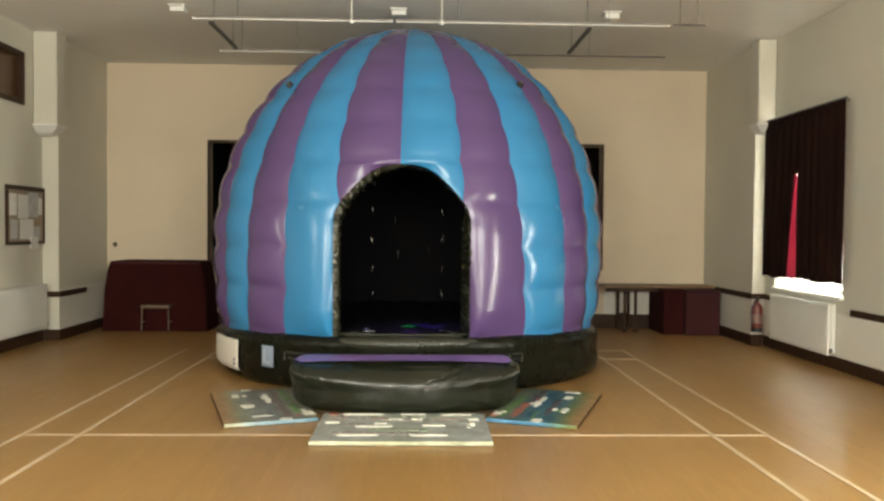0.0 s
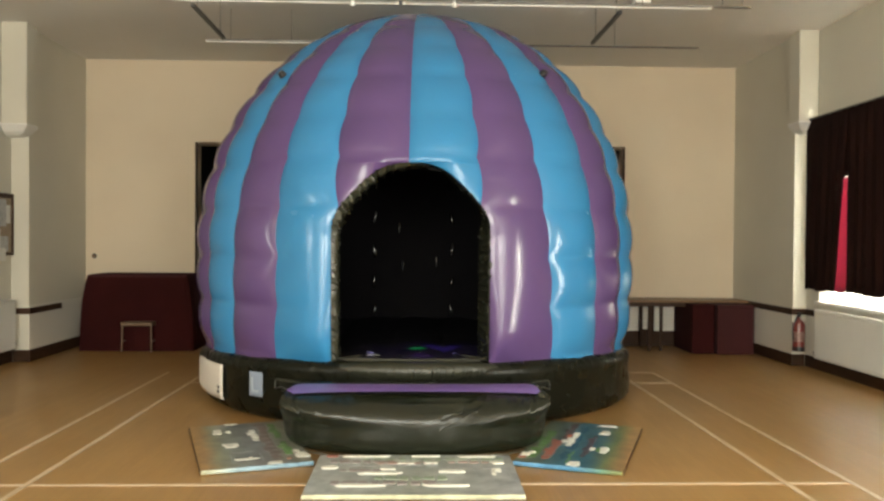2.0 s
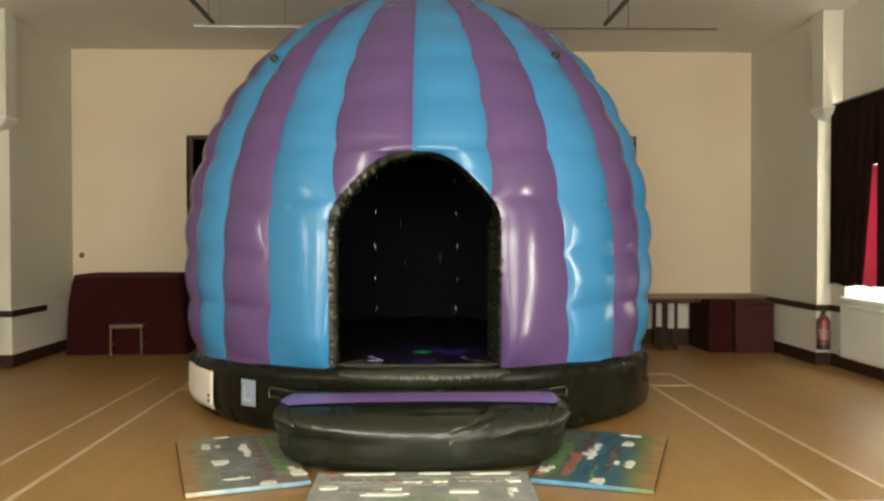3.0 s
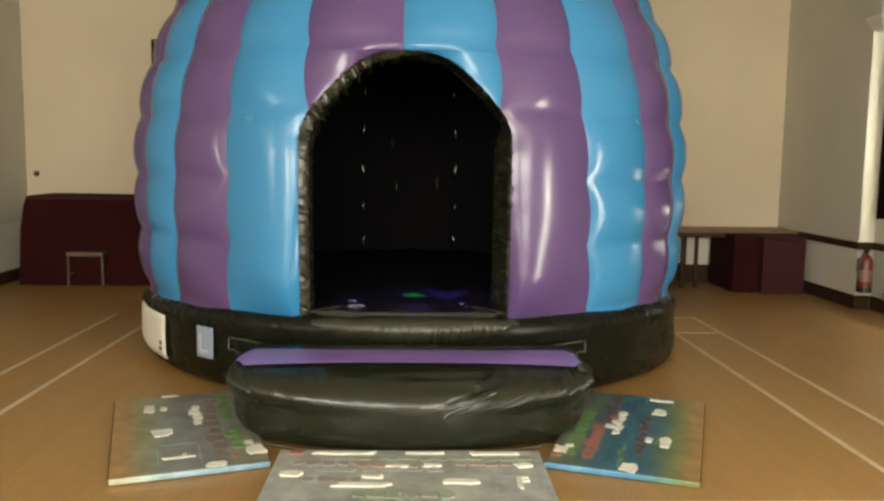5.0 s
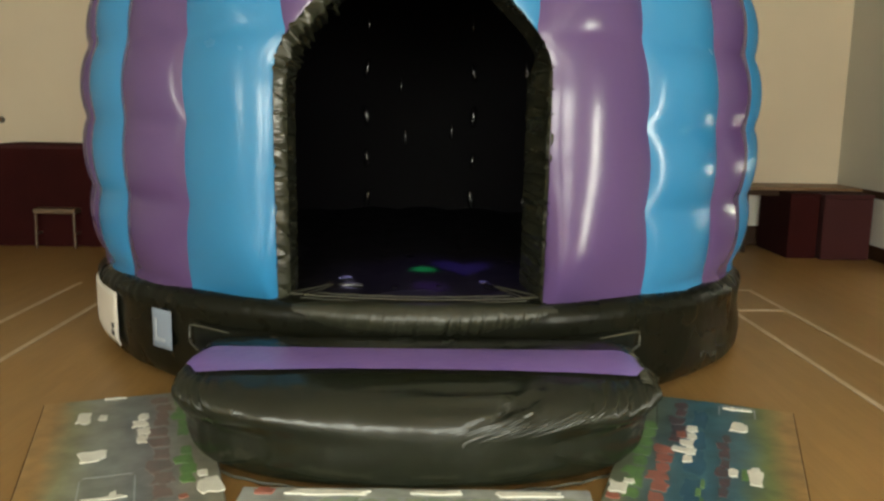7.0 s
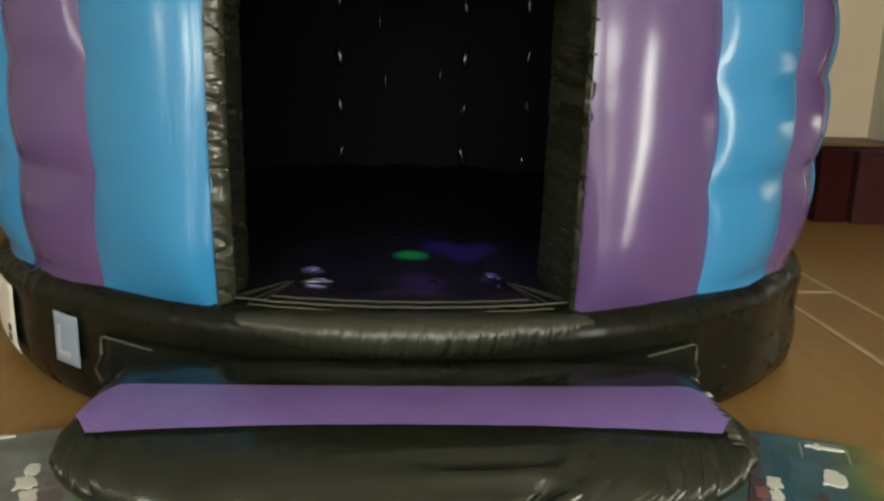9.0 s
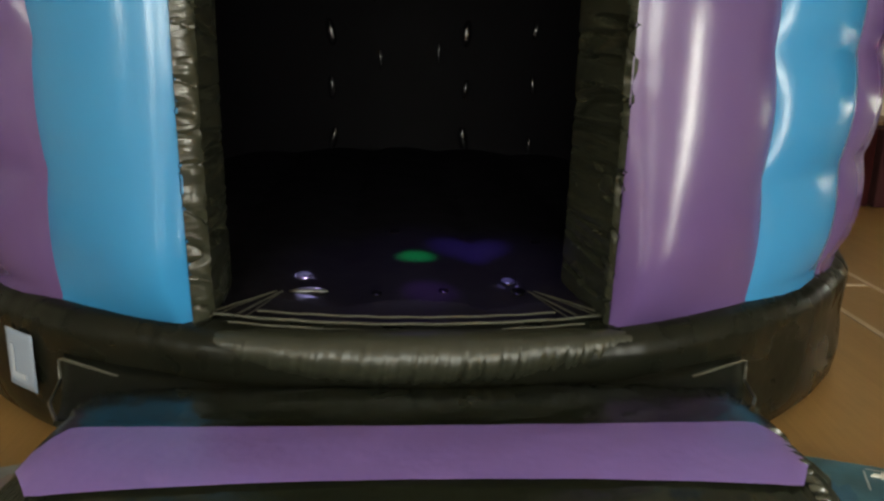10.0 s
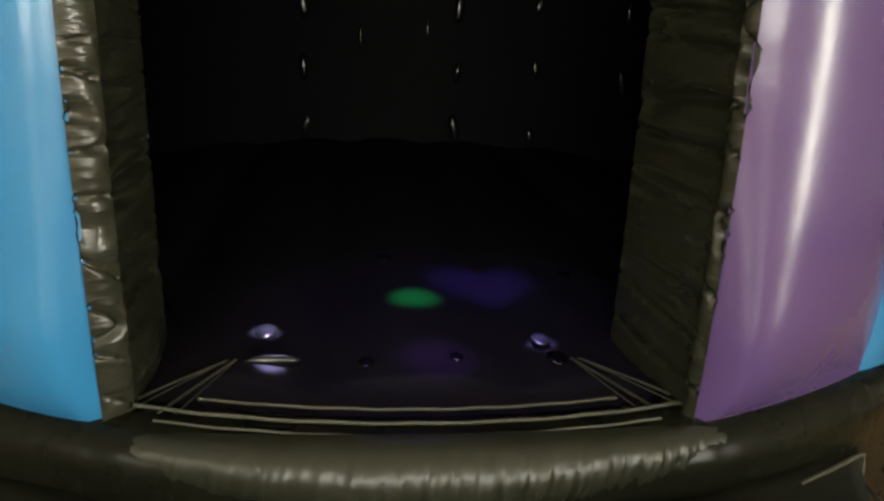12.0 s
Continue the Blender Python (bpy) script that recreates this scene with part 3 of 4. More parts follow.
# notice board with papers
nb = tagged(empty("notice_board", (WEST, 10.95, 1.42)), "wooden framed cork notice board with pinned papers", "notice board")
W2, H2 = 0.55, 0.81
part("cork", box((0.003, -W2 + 0.03, 0.03), (0.018, W2 - 0.03, H2 - 0.03)), CORK, nb)
part("frame", boxes([((0.002, -W2, 0), (0.035, -W2 + 0.04, H2)), ((0.002, W2 - 0.04, 0), (0.035, W2, H2)), ((0.002, -W2 + 0.04, 0), (0.035, W2 - 0.04, 0.04)), ((0.002, -W2 + 0.04, H2 - 0.06), (0.035, W2 - 0.04, H2))], 0.004), DARKWOOD, nb)
for i, (yy, zz, w, hgt, mm) in enumerate([(-0.36, 0.40, 0.21, 0.297, PAPER), (-0.08, 0.36, 0.297, 0.33, PAPER), (0.22, 0.38, 0.30, 0.35, GREYPAPER), (0.40, 0.42, 0.16, 0.24, PAPER), (-0.33, 0.08, 0.21, 0.26, GREYPAPER), (0.02, 0.07, 0.40, 0.28, PAPER), (0.33, 0.05, 0.21, 0.2, GREYPAPER), (0.22, -0.07, 0.21, 0.17, PAPER)]):
    p = part("paper", box((0.0185 + 0.001 * (i % 3), yy - w / 2, zz), (0.0192 + 0.001 * (i % 3) + (0.018 if zz < 0 else 0), yy + w / 2, zz + hgt)), mm, nb)
for yy, zz in ((-0.3, 0.6), (0.1, 0.66), (0.35, 0.3)):
    part("pin", tube(bmesh.new(), (0.019, yy, zz), (0.03, yy, zz), 0.006, 8), REDPAINT, nb)

# small round fitting on the end wall
k = tagged(empty("wall_hook", (-4.99, NORTH, 1.38)), "small dark round fitting on the cream wall", "wall hook")
kb = bmesh.new()
bmesh.ops.create_cone(kb, cap_ends=True, segments=16, radius1=0.04, radius2=0.028, depth=0.03, matrix=Matrix.Translation((0, -0.015, 0)) @ Matrix.Rotation(radians(90), 4, "X"))
part("plate", kb, DARKSTEEL, k)
kb = bmesh.new()
bmesh.ops.create_uvsphere(kb, u_segments=12, v_segments=8, radius=0.024, matrix=Matrix.Translation((0, -0.04, 0)))
part("knob", kb, BROWNWOOD, k, smooth=True)

# maroon covered unit and stool below the stage
mu = tagged(empty("covered_unit", (-4.07, 12.95, 0)), "low stage steps draped in dark maroon cloth", "cover")
rows = []
for z, inset in ((0.0, 0.0), (0.3, 0.012), (0.7, 0.03), (1.0, 0.07), (1.10, 0.10), (1.126, 0.14), (1.13, 0.3)):
    pts = []
    for i in range(97):
        a = i / 96 * 4
        s, f = int(a) % 4, a - int(a)
        hx, hy = 0.83 - inset * 1.1, 0.37 - inset * 0.3
        c = [(-hx, -hy), (hx - 0.0, -hy), (hx, hy), (-hx, hy)]
        p, q = c[s], c[(s + 1) % 4]
        x, y = p[0] + (q[0] - p[0]) * f, p[1] + (q[1] - p[1]) * f
        wv = 0.012 * math.sin(a * 22 + 0.7 * math.sin(a * 5)) * max(0, 1 - z)
        pts.append((x + (wv if s % 2 else 0), y + (0 if s % 2 else wv), z))
    rows.append(pts)
bm = grid(rows)
bmesh.ops.contextual_create(bm, geom=[e for e in bm.edges if e.is_boundary and all(v.co.z > 1.12 for v in e.verts)])
part("drape", bm, MAROON, mu, smooth=True)
part("top_edge", box((-0.72, -0.345, 1.085), (0.72, -0.325, 1.12), 0.004), REDDISH, mu)

st = tagged(empty("stool", (-4.02, 12.55, 0)), "small pale wooden stool before the maroon drape", "stool")
part("seat", box((-0.228, -0.13, 0.385), (0.228, 0.13, 0.44), 0.012), BEECH, st)
for sx in (-1, 1):
    for sy in (-1, 1):
        part("leg", tube(bmesh.new(), (sx * 0.212, sy * 0.115, 0), (sx * 0.206, sy * 0.105, 0.39), 0.013), BEECH, st)
    part("stretcher", tube(bmesh.new(), (sx * 0.21, -0.11, 0.16), (sx * 0.21, 0.11, 0.16), 0.009), BEECH, st)

# long table and boxes on the far side
tb = tagged(empty("trestle_table", (4.15, 13.0, 0)), "long brown wooden table against the cream wall", "table")
part("tabletop", box((-0.95, -0.3, 0.74), (0.92, 0.33, 0.775), 0.006), BROWNWOOD, tb)
part("apron", box((-0.9, -0.25, 0.675), (0.0, -0.225, 0.739), 0.003), DARKWOOD, tb)
for x in (-0.57, -0.39):
    for y in (-0.22, 0.24):
        part("leg", box((x - 0.022, y - 0.022, 0.0), (x + 0.022, y + 0.022, 0.739), 0.004), DARKWOOD, tb)
part("stretcher", box((-0.548, 0.23, 0.24), (-0.412, 0.25, 0.28), 0.003), DARKWOOD, tb)
cb = tagged(empty("dark_box", (4.29, 12.85, 0)), "dark maroon storage box under the table", "storage box")
part("body", box((-0.165, -0.42, 0.0), (0.165, 0.42, 0.70), 0.012), MAROON, cb)
part("lid", box((-0.168, -0.425, 0.701), (0.168, 0.425, 0.735), 0.008), MAROON, cb)
cb = tagged(empty("red_box", (4.75, 12.72, 0)), "dark red covered storage box beside the wall", "storage box")
part("body", box((-0.275, -0.36, 0.0), (0.275, 0.55, 0.69), 0.015), REDDISH, cb)
part("lid", box((-0.28, -0.365, 0.691), (0.28, 0.555, 0.732), 0.01), REDDISH, cb)

# fire extinguisher
fe = tagged(empty("fire_extinguisher", (5.11, 11.15, 0.23)), "red fire extinguisher hung low on the wall", "fire extinguisher")
part("cylinder", lathe(bmesh.new(), [(0.05, 0.0), (0.075, 0.012), (0.078, 0.04), (0.078, 0.33), (0.07, 0.37), (0.04, 0.405), (0.022, 0.415), (0.022, 0.44)]), REDPAINT, fe, smooth=True)
part("base_ring", lathe(bmesh.new(), [(0.07, -0.012), (0.081, -0.008), (0.081, 0.05), (0.079, 0.052)]), BLACKPLASTIC, fe)
part("label_plate", lathe(bmesh.new(), [(0.0785, 0.12), (0.0792, 0.121), (0.0792, 0.25), (0.0785, 0.251)], seg=24), EXTLABEL, fe, "dull instruction label")
part("valve", box((-0.018, -0.03, 0.44), (0.018, 0.03, 0.475), 0.004), BLACKPLASTIC, fe)
part("handle", boxes([((-0.01, -0.11, 0.476), (0.01, 0.02, 0.486)), ((-0.01, -0.1, 0.498), (0.01, 0.03, 0.508))], 0.003), BLACKPLASTIC, fe)
hs = bmesh.new()
prev = None
for i in range(9):
    a = i / 8
    pnt = (-0.03 - 0.06 * math.sin(a * math.pi * 0.75), -0.02, 0.455 - 0.33 * a)
    if prev:
        tube(hs, prev, pnt, 0.011, 8)
    prev = pnt
part("hose", hs, BLACKPLASTIC, fe)
part("wall_bracket", box((-0.02, 0.07, 0.2), (0.02, 0.148, 0.36), 0.003), DARKSTEEL, fe)

# ---- ceiling fittings ----
TZ = 4.05


def batten(name, x0, x1, y, white):
    e = tagged(empty(name, ((x0 + x1) / 2, y, TZ)), "slim suspended fluorescent batten with unlit tube" if white else "slim dark suspended rail", "ceiling light" if white else "ceiling rail", "suspended battens")
    w = (x1 - x0) / 2
    part("body", box((-w, -0.02, 0.0), (w, 0.02, 0.014), 0.003), STEEL if white else DARKSTEEL, e)
    if white:
        part("tube", tube(bmesh.new(), (-w + 0.03, 0, -0.009), (w - 0.03, 0, -0.009), 0.008), WHITEPAINT, e)
        for s in (-1, 1):
            part("end_cap", box((s * (w - 0.015) - 0.015, -0.015, -0.02), (s * (w - 0.015) + 0.015, 0.015, 0.0), 0.003), WHITEMETAL, e)
    for s in (-0.55, 0.55):
        part("hanger", tube(bmesh.new(), (s * w, 0, 0.013), (s * w, 0, TOP - TZ), 0.004, 6), STEEL, e)
    return e


batten("ceiling_batten", -2.43, -0.17, 8.76, True)
batten("ceiling_batten", -0.13, 3.02, 8.76, True)
batten("ceiling_rail", 3.05, 3.43, 8.76, False)
batten("ceiling_batten", -2.53, -1.2, 10.45, True)
batten("ceiling_rail", -1.15, 3.5, 10.5, False)


def side_rail(x):
    e = tagged(empty("ceiling_bar", (x, 9.7, TZ)), "dark steel bar between the suspended battens", "ceiling bar", "suspended battens")
    part("bar", box((-0.022, -0.68, 0.0), (0.022, 0.68, 0.035), 0.005), DARKSTEEL, e)
    for y in (-0.5, 0.5):
        part("hanger", tube(bmesh.new(), (0, y, 0.034), (0, y, TOP - TZ), 0.005, 6), STEEL, e)


side_rail(-2.3)
side_rail(2.15)
for x in (-0.63, 0.39):
    e = tagged(empty("hanging_rod", (x, 8.70, TZ)), "thin pale suspension rod with a white end fitting", "suspension rod", "suspension rods")
    part("rod", tube(bmesh.new(), (0, 0, -0.02), (0, 0, TOP - TZ), 0.006, 8), WHITEMETAL, e)
    part("end_fitting", lathe(bmesh.new(), [(0.012, -0.06), (0.026, -0.05), (0.026, -0.02), (0.01, 0.0)], seg=14), WHITEPAINT, e, smooth=True)
for x in (-2.87, -0.12, 2.57):
    e = tagged(empty("ceiling_unit", (x, 9.75, TOP)), "small white box fitting on the ceiling", "ceiling fitting", "ceiling fittings")
    part("plate", box((-0.11, -0.11, -0.02), (0.11, 0.11, -0.001), 0.004), WHITEMETAL, e)
    part("cover", box((-0.09, -0.09, -0.085), (0.09, 0.09, -0.021), 0.012), WHITEPAINT, e)

# ---- the inflatable dome ----
CX, CY = 0.03, 9.85
GORES, STEP_A = 24, radians(15)
TURN0 = radians(-0.9)
FLOORZ = 0.60
DOOR_X, DOOR_W, SPRING, CROWN = -0.025, 0.69, 1.76, 2.33


def ring_top(phi):
    return 0.47 + 0.13 * max(0.0, math.cos(phi)) ** 0.7


def dome_radius(z):
    if z < 1.5:
        return 2.405 - 0.065 * ((1.5 - z) / 1.0) ** 2
    q = min(1.0, (z - 1.5) / 2.66)
    return 2.405 * math.sqrt(max(0.0, 1 - q * q))


def door_half(z):
    """Half the width of the doorway at a height."""
    if z >= CROWN:
        return 0.0
    if z <= SPRING:
        return DOOR_W
    q = (z - SPRING) / (CROWN - SPRING)
    return DOOR_W * math.sqrt(1 - q * q) * (1 - 0.14 * math.sin(math.pi * q * q))


def levels(lo):
    zs = [lo + (SPRING - lo) * i / 34 for i in range(34)]
    zs += [SPRING + (CROWN - SPRING) * math.sin(i / 26 * math.pi / 2) for i in range(26)]
    zs += [CROWN + 0.0001]
    top = 1.5 + 2.66
    a0 = math.asin((CROWN - 1.5) / 2.66)
    zs += [1.5 + 2.66 * math.sin(a0 + (math.pi / 2 - a0) * i / 54) for i in range(1, 55)]
    return zs


PILLOW = 0.45


def arc_length(z):
    """Length along the dome's outline from 1.5 m up to a height."""
    if z < 1.5:
        return z - 1.5
    n, total, prev = 24, 0.0, None
    for i in range(n + 1):
        a = math.asin(min(1.0, (z - 1.5) / 2.66)) * i / n
        p = (2.39 * math.cos(a), 2.66 * math.sin(a))
        if prev:
            total += math.hypot(p[0] - prev[0], p[1] - prev[1])
        prev = p
    return total


def dome_point(phi, z, f, width, k, inside=0.0, amp=0.045, tied=True):
    """The skin at an angle and a height; f: place between the gore's two seams."""
    base = dome_radius(z)
    q = min(1.0, base / 1.2)
    f = min(1.0, max(0.0, f))
    if k == 1 and z < 2.2:            # the columns beside the doorway lean their ridge towards it near the foot
        f = f ** (1.0 - 0.12 * min(1.0, (2.2 - z) / 0.5) - 0.6 * min(1.0, max(0.0, (1.45 - z) / 0.85)) ** 1.3)
    elif k == -2 and z < 2.2:
        f = 1 - (1 - f) ** (1.0 - 0.3 * min(1.0, (2.2 - z) / 0.5) - 0.3 * min(1.0, max(0.0, (1.45 - z) / 0.85)) ** 1.3)
    bulge = max(0.0, math.sin(math.pi * f)) ** (0.85 if k in (1, -2) and z < 2.2 else 0.7)
    row = abs(math.sin(math.pi * (arc_length(z) - 0.0) / PILLOW)) ** 0.55
    if k in (0, -1) and z < CROWN:    # flatter beside the arch
        bulge *= 0.45 + 0.55 * max(0.0, 1 - (CROWN - z) / 0.15)
    if k in (1, -2):
        bulge *= math.sqrt(min(1.0, max(0.0, (z - 0.575) / 0.26)))
    if k in (1, -2) and z < 2.0:      # the plain columns beside the doorway
        row = row + (0.85 - row) * min(1.0, (2.0 - z) / 0.25)
    foot = 0.09 * math.exp(-max(0.0, z - 0.42) / 0.11)
    r = base - inside - amp * q
    if tied and k in (1, -2) and z < 1.5:
        r += 0.075 * (1.5 - z) ** 2 * bulge
    if tied:
        r += amp * 1.6 * bulge * width * (0.32 + 0.68 * row) * q - foot * bulge
    r = max(r, 0.0)
    lean = 0.07 * max(0.0, z - 1.9) / 2.0 * max(0.0, math.sin(phi)) if inside == 0 and z < 3.9 else 0.07 * max(0.0, math.sin(phi)) * max(0.0, 4.16 - z) / 0.26 if inside == 0 else 0.0
    return (CX + r * math.sin(phi) + lean, CY - r * math.cos(phi), z)


SHIFT = {2: -1.9, 3: -1.5}     # seams stitched a little further round
LOW = {0: -1.0, -2: -1.2, -3: -1.2, 3: 0.9, 4: 0.8}                       # how far each seam wanders low down
HIGH = {0: -1.0, -1: -2.6, -2: -1.7, -3: -0.2, 1: -0.3, 2: -2.3, 3: -0.9}  # and high up, in degrees


def wander(k, z):
    f = min(1.0, max(0.0, (z - 1.3) / 1.1))
    fade = min(1.0, max(0.0, (4.15 - z) / 0.3))
    return radians((LOW.get(k, 0.0) * (1 - f) + HIGH.get(k, 0.0) * f) * fade)


def seam(k, z):
    """The angle of a seam; the pillows push it outwards between the ties."""
    if k in (0, 12, -12):
        return TURN0 + k * STEP_A + wander(k, z)
    row = abs(math.sin(math.pi * arc_length(z) / PILLOW)) ** 0.7
    row -= SHIFT.get(k, 0.0)
    if z < 1.5 and abs(k) >= 2:       # the stripes widen towards the base
        row += 2.4 * (1.5 - z) ** 2
    return TURN0 + k * STEP_A + math.copysign(radians(0.85), k) * (row - 0.5) + wander(k, z)


def gore_rows(k, inside, n, amp, lo=None):
    rows = []
    mid = (k + 0.5) * STEP_A
    for z in levels(0.44 if lo is None else lo):
        a, b = seam(k, z), seam(k + 1, z)
        r = dome_radius(z) - inside
        hw = door_half(z)
        if hw > 0:
            right = math.asin((DOOR_X + hw - CX) / (r - amp))
            left = math.asin((DOOR_X - hw - CX) / (r - amp))
            if mid > 0:
                a, b = max(a, right), max(b, right)
            else:
                a, b = min(a, left), min(b, left)
        wide = min(1.0, (b - a) / STEP_A) ** 0.8
        row = [dome_point(a + (b - a) * i / n, z, i / n, wide, k, inside, amp, inside == 0) for i in range(n + 1)]
        if b - a < 1e-5:
            row = [row[0]] * (n + 1)
        rows.append(row)
    return rows


dome = tagged(empty("inflatable_dome", (0, 0, 0)), "inflatable bouncy dome in blue and purple stripes on black base", "bouncy castle")
for k in range(-12, 12):
    part("gore", grid(gore_rows(k, 0.0, 18, 0.045)), PURPLE if k % 2 else BLUE, dome, "glossy purple PVC stripe" if k % 2 else "glossy blue PVC stripe", True)

# inner skin
bm = bmesh.new()
for k in range(-12, 12):
    grid(gore_rows(k, 0.40, 10, 0.0, 0.5), bm)
part("inner_skin", bm, INNER, dome, "glossy black quilted inner wall", True)


# shiny tie patches where the inner wall is drawn in
RND = random.Random(11)
TIE_AT = {-4: -66, -3: -50, -2: -34, -1: -17, 1: 14.4, 2: 30.5, 3: 49, 4: 65}
for j in (-4, -3, -2, -1, 1, 2, 3, 4):
    for i in range(6):
        if RND.random() < (0.0 if j in (1, -1, 2) else 0.6):
            continue
        z = 0.66 + 0.43 * i + 0.03 * RND.random()
        big = 0.75 + 0.4 * RND.random()
        r = dome_radius(z) - 0.405
        phi = math.pi - radians(TIE_AT[j])
        c = Vector((CX + r * math.sin(phi), CY - r * math.cos(phi), z + 0.02 * math.sin(j * 3 + i)))
        tm = bmesh.new()
        bmesh.ops.create_uvsphere(tm, u_segments=12, v_segments=8, radius=1.0)
        for v in tm.verts:
            v.co = Vector((v.co.x * 0.036 * big, v.co.y * 0.022, v.co.z * 0.095 * big))
        bmesh.ops.transform(tm, matrix=Matrix.Translation(c) @ Matrix.Rotation(radians(12 * math.sin(j * 5 + i * 2)), 4, "Y"), verts=tm.verts)
        part("tie_patch", tm, TIE, dome, smooth=True)
for deg, z in ((-5.5, 1.30), (8.0, 1.36), (-7.0, 1.82)):
    r = dome_radius(z) - 0.405
    phi = math.pi - radians(deg)
    tm = bmesh.new()
    bmesh.ops.create_uvsphere(tm, u_segments=12, v_segments=8, radius=1.0)
    for v in tm.verts:
        v.co = Vector((v.co.x * 0.016, v.co.y * 0.014, v.co.z * 0.08))
    bmesh.ops.translate(tm, vec=(CX + r * math.sin(phi), CY - r * math.cos(phi), z), verts=tm.verts)
    part("tie_patch", tm, TIE, dome, smooth=True)
# Flat shiny lumps added on the bed where dots of disco light glint.
for x, y, w in ((-0.41, 8.17, 0.035), (0.39, 8.1, 0.03), (-0.12, 7.95, 0.02), (0.13, 7.98, 0.02), (-0.05, 8.9, 0.03), (0.6, 8.7, 0.03), (-0.37, 7.96, 0.08), (0.41, 7.97, 0.03)):
    tm = bmesh.new()
    bmesh.ops.create_uvsphere(tm, u_segments=14, v_segments=8, radius=1.0)
    for v in tm.verts:
        v.co = Vector((v.co.x * w, v.co.y * (w * 1.6 if w < 0.05 else 0.011), v.co.z * w * 0.22))
    bmesh.ops.translate(tm, vec=(x, y, FLOORZ - 0.004), verts=tm.verts)
    part("bed_glint", tm, TIE, dome, smooth=True)


# gathered lining of the doorway
def door_path():
    pts = [(-DOOR_W, FLOORZ - 0.06 + (SPRING - FLOORZ + 0.06) * i / 150) for i in range(150)]
    n = 200
    for i in range(n + 1):
        a = math.pi - math.pi * i / n
        z = SPRING + (CROWN - SPRING) * math.sin(a)
        c = math.cos(a)
        pts.append((DOOR_W * c * (1 - 0.14 * math.sin(math.pi * math.sin(a) ** 2)), z))
    pts += [(DOOR_W, SPRING - (SPRING - FLOORZ + 0.06) * i / 150) for i in range(1, 151)]
    return pts


def lining(d0, d1, lift0, lift1, belly, puck, nv, seed, deep=0.0):
    path = door_path()
    rows = []
    for i, (x, z) in enumerate(path):
        a, b = path[max(0, i - 1)], path[min(len(path) - 1, i + 1)]
        tx, tz = b[0] - a[0], b[1] - a[1]
        ln = math.hypot(tx, tz) or 1
        nx, nz = tz / ln, -tx / ln
        s = i * 0.0085
        row = []
        r = dome_radius(z) - 0.045 * min(1, dome_radius(z) / 1.2)
        x += DOOR_X
        y0 = CY - math.sqrt(r * r - (x - CX) ** 2)
        for j in range(nv + 1):
            v = j / nv
            w = 0.7 * noise.noise(Vector((s * 16 + seed, v * 0.25, seed))) + 0.4 * noise.noise(Vector((s * 42 + seed, v * 0.7, 3 + seed)))
            fold = noise.noise(Vector((s * 8.5 + 0.25 * v, 0.25 * v, seed + 9)))
            crease = -3.2 * max(0.0, 1 - abs(fold) * 17)
            arch = max(0.0, min(1.0, (z - SPRING) / 0.12)) * max(0.0, min(1.0, (x + 0.1) / 0.25))
            side = (0.62 - 0.38 * max(-1.0, min(1.0, x / 0.5))) * (1 - 0.85 * arch)
            lf = side * (lift0 + (lift1 - lift0) * v) + deep * v * max(-0.4, min(1.0, x / 0.4)) * (1 - arch) + (1 - arch) * belly * math.sin(math.pi * v) + (1 - 0.7 * arch) * puck * (w + crease) * min(1.0, v * 5) * min(1.0, (1 - v) * 5 + 0.2)
            frill = noise.noise(Vector((s * 34 + 0.6 * v, 0.3 * v, seed + 2)))
            lf += (2.2 * puck * w + 5.0 * puck * (0.25 + frill)) * math.sin(math.pi * (0.15 + 0.7 * v)) * max(0.0, min(1.0, (z - 1.7) / 0.1)) * max(0.0, min(1.0, (-0.02 - x) / 0.25))
            row.append((x + nx * lf, y0 + d0 + (d1 - d0) * v, z + nz * lf))
        rows.append(row)
    return grid(rows)


part("door_edge", lining(-0.012, 0.040, -0.004, 0.058, 0.010, 0.010, 12, 1.0), GATHER, dome, "gathered shiny black edging round the doorway", True)
part("door_lining", lining(0.038, 0.46, 0.056, 0.056, 0.008, 0.013, 20, 5.0, 0.055), GATHER, dome, "wrinkled black lining of the doorway", True)

# black base ring
rows = []
NPH = 600
for i in range(NPH + 1):
    phi = -math.pi + 2 * math.pi * i / NPH
    zt = ring_top(phi)
    row = []
    prof = [(2.18, zt - 0.02), (2.26, zt), (2.315, zt - 0.008), (2.352, zt - 0.03), (2.378, zt - 0.07), (2.38, zt - 0.11), (2.376, zt - 0.145), (2.372, zt - 0.17), (2.370, 0.27), (2.366, 0.2), (2.352, 0.12), (2.325, 0.05), (2.27, 0.012), (2.1, 0.002)]
    for j, (r, z) in enumerate(prof):
        w = 0.008 * noise.noise(Vector((phi * 9, z * 5, 2.0))) + 0.009 * noise.noise(Vector((phi * 45, z * 6, 7.0))) * max(0.0, 1 - abs(z - zt + 0.05) / 0.09)
        sc = 0.012 * math.cos(phi * 24) * math.sin(math.pi * min(1, j / 12))
        r += (w + sc * 0.35) if 1 < j < 13 else 0
        r += 0.07 * max(0.0, math.sin(min(math.pi, max(0.0, phi - 0.3) * 1.6))) * max(0.0, 0.27 - z) / 0.27
        row.append((CX + r * math.sin(phi), CY - r * math.cos(phi), z))
    rows.append(row)
part("base_ring", grid(rows), BLACK, dome, "shiny black inflated base ring", True)

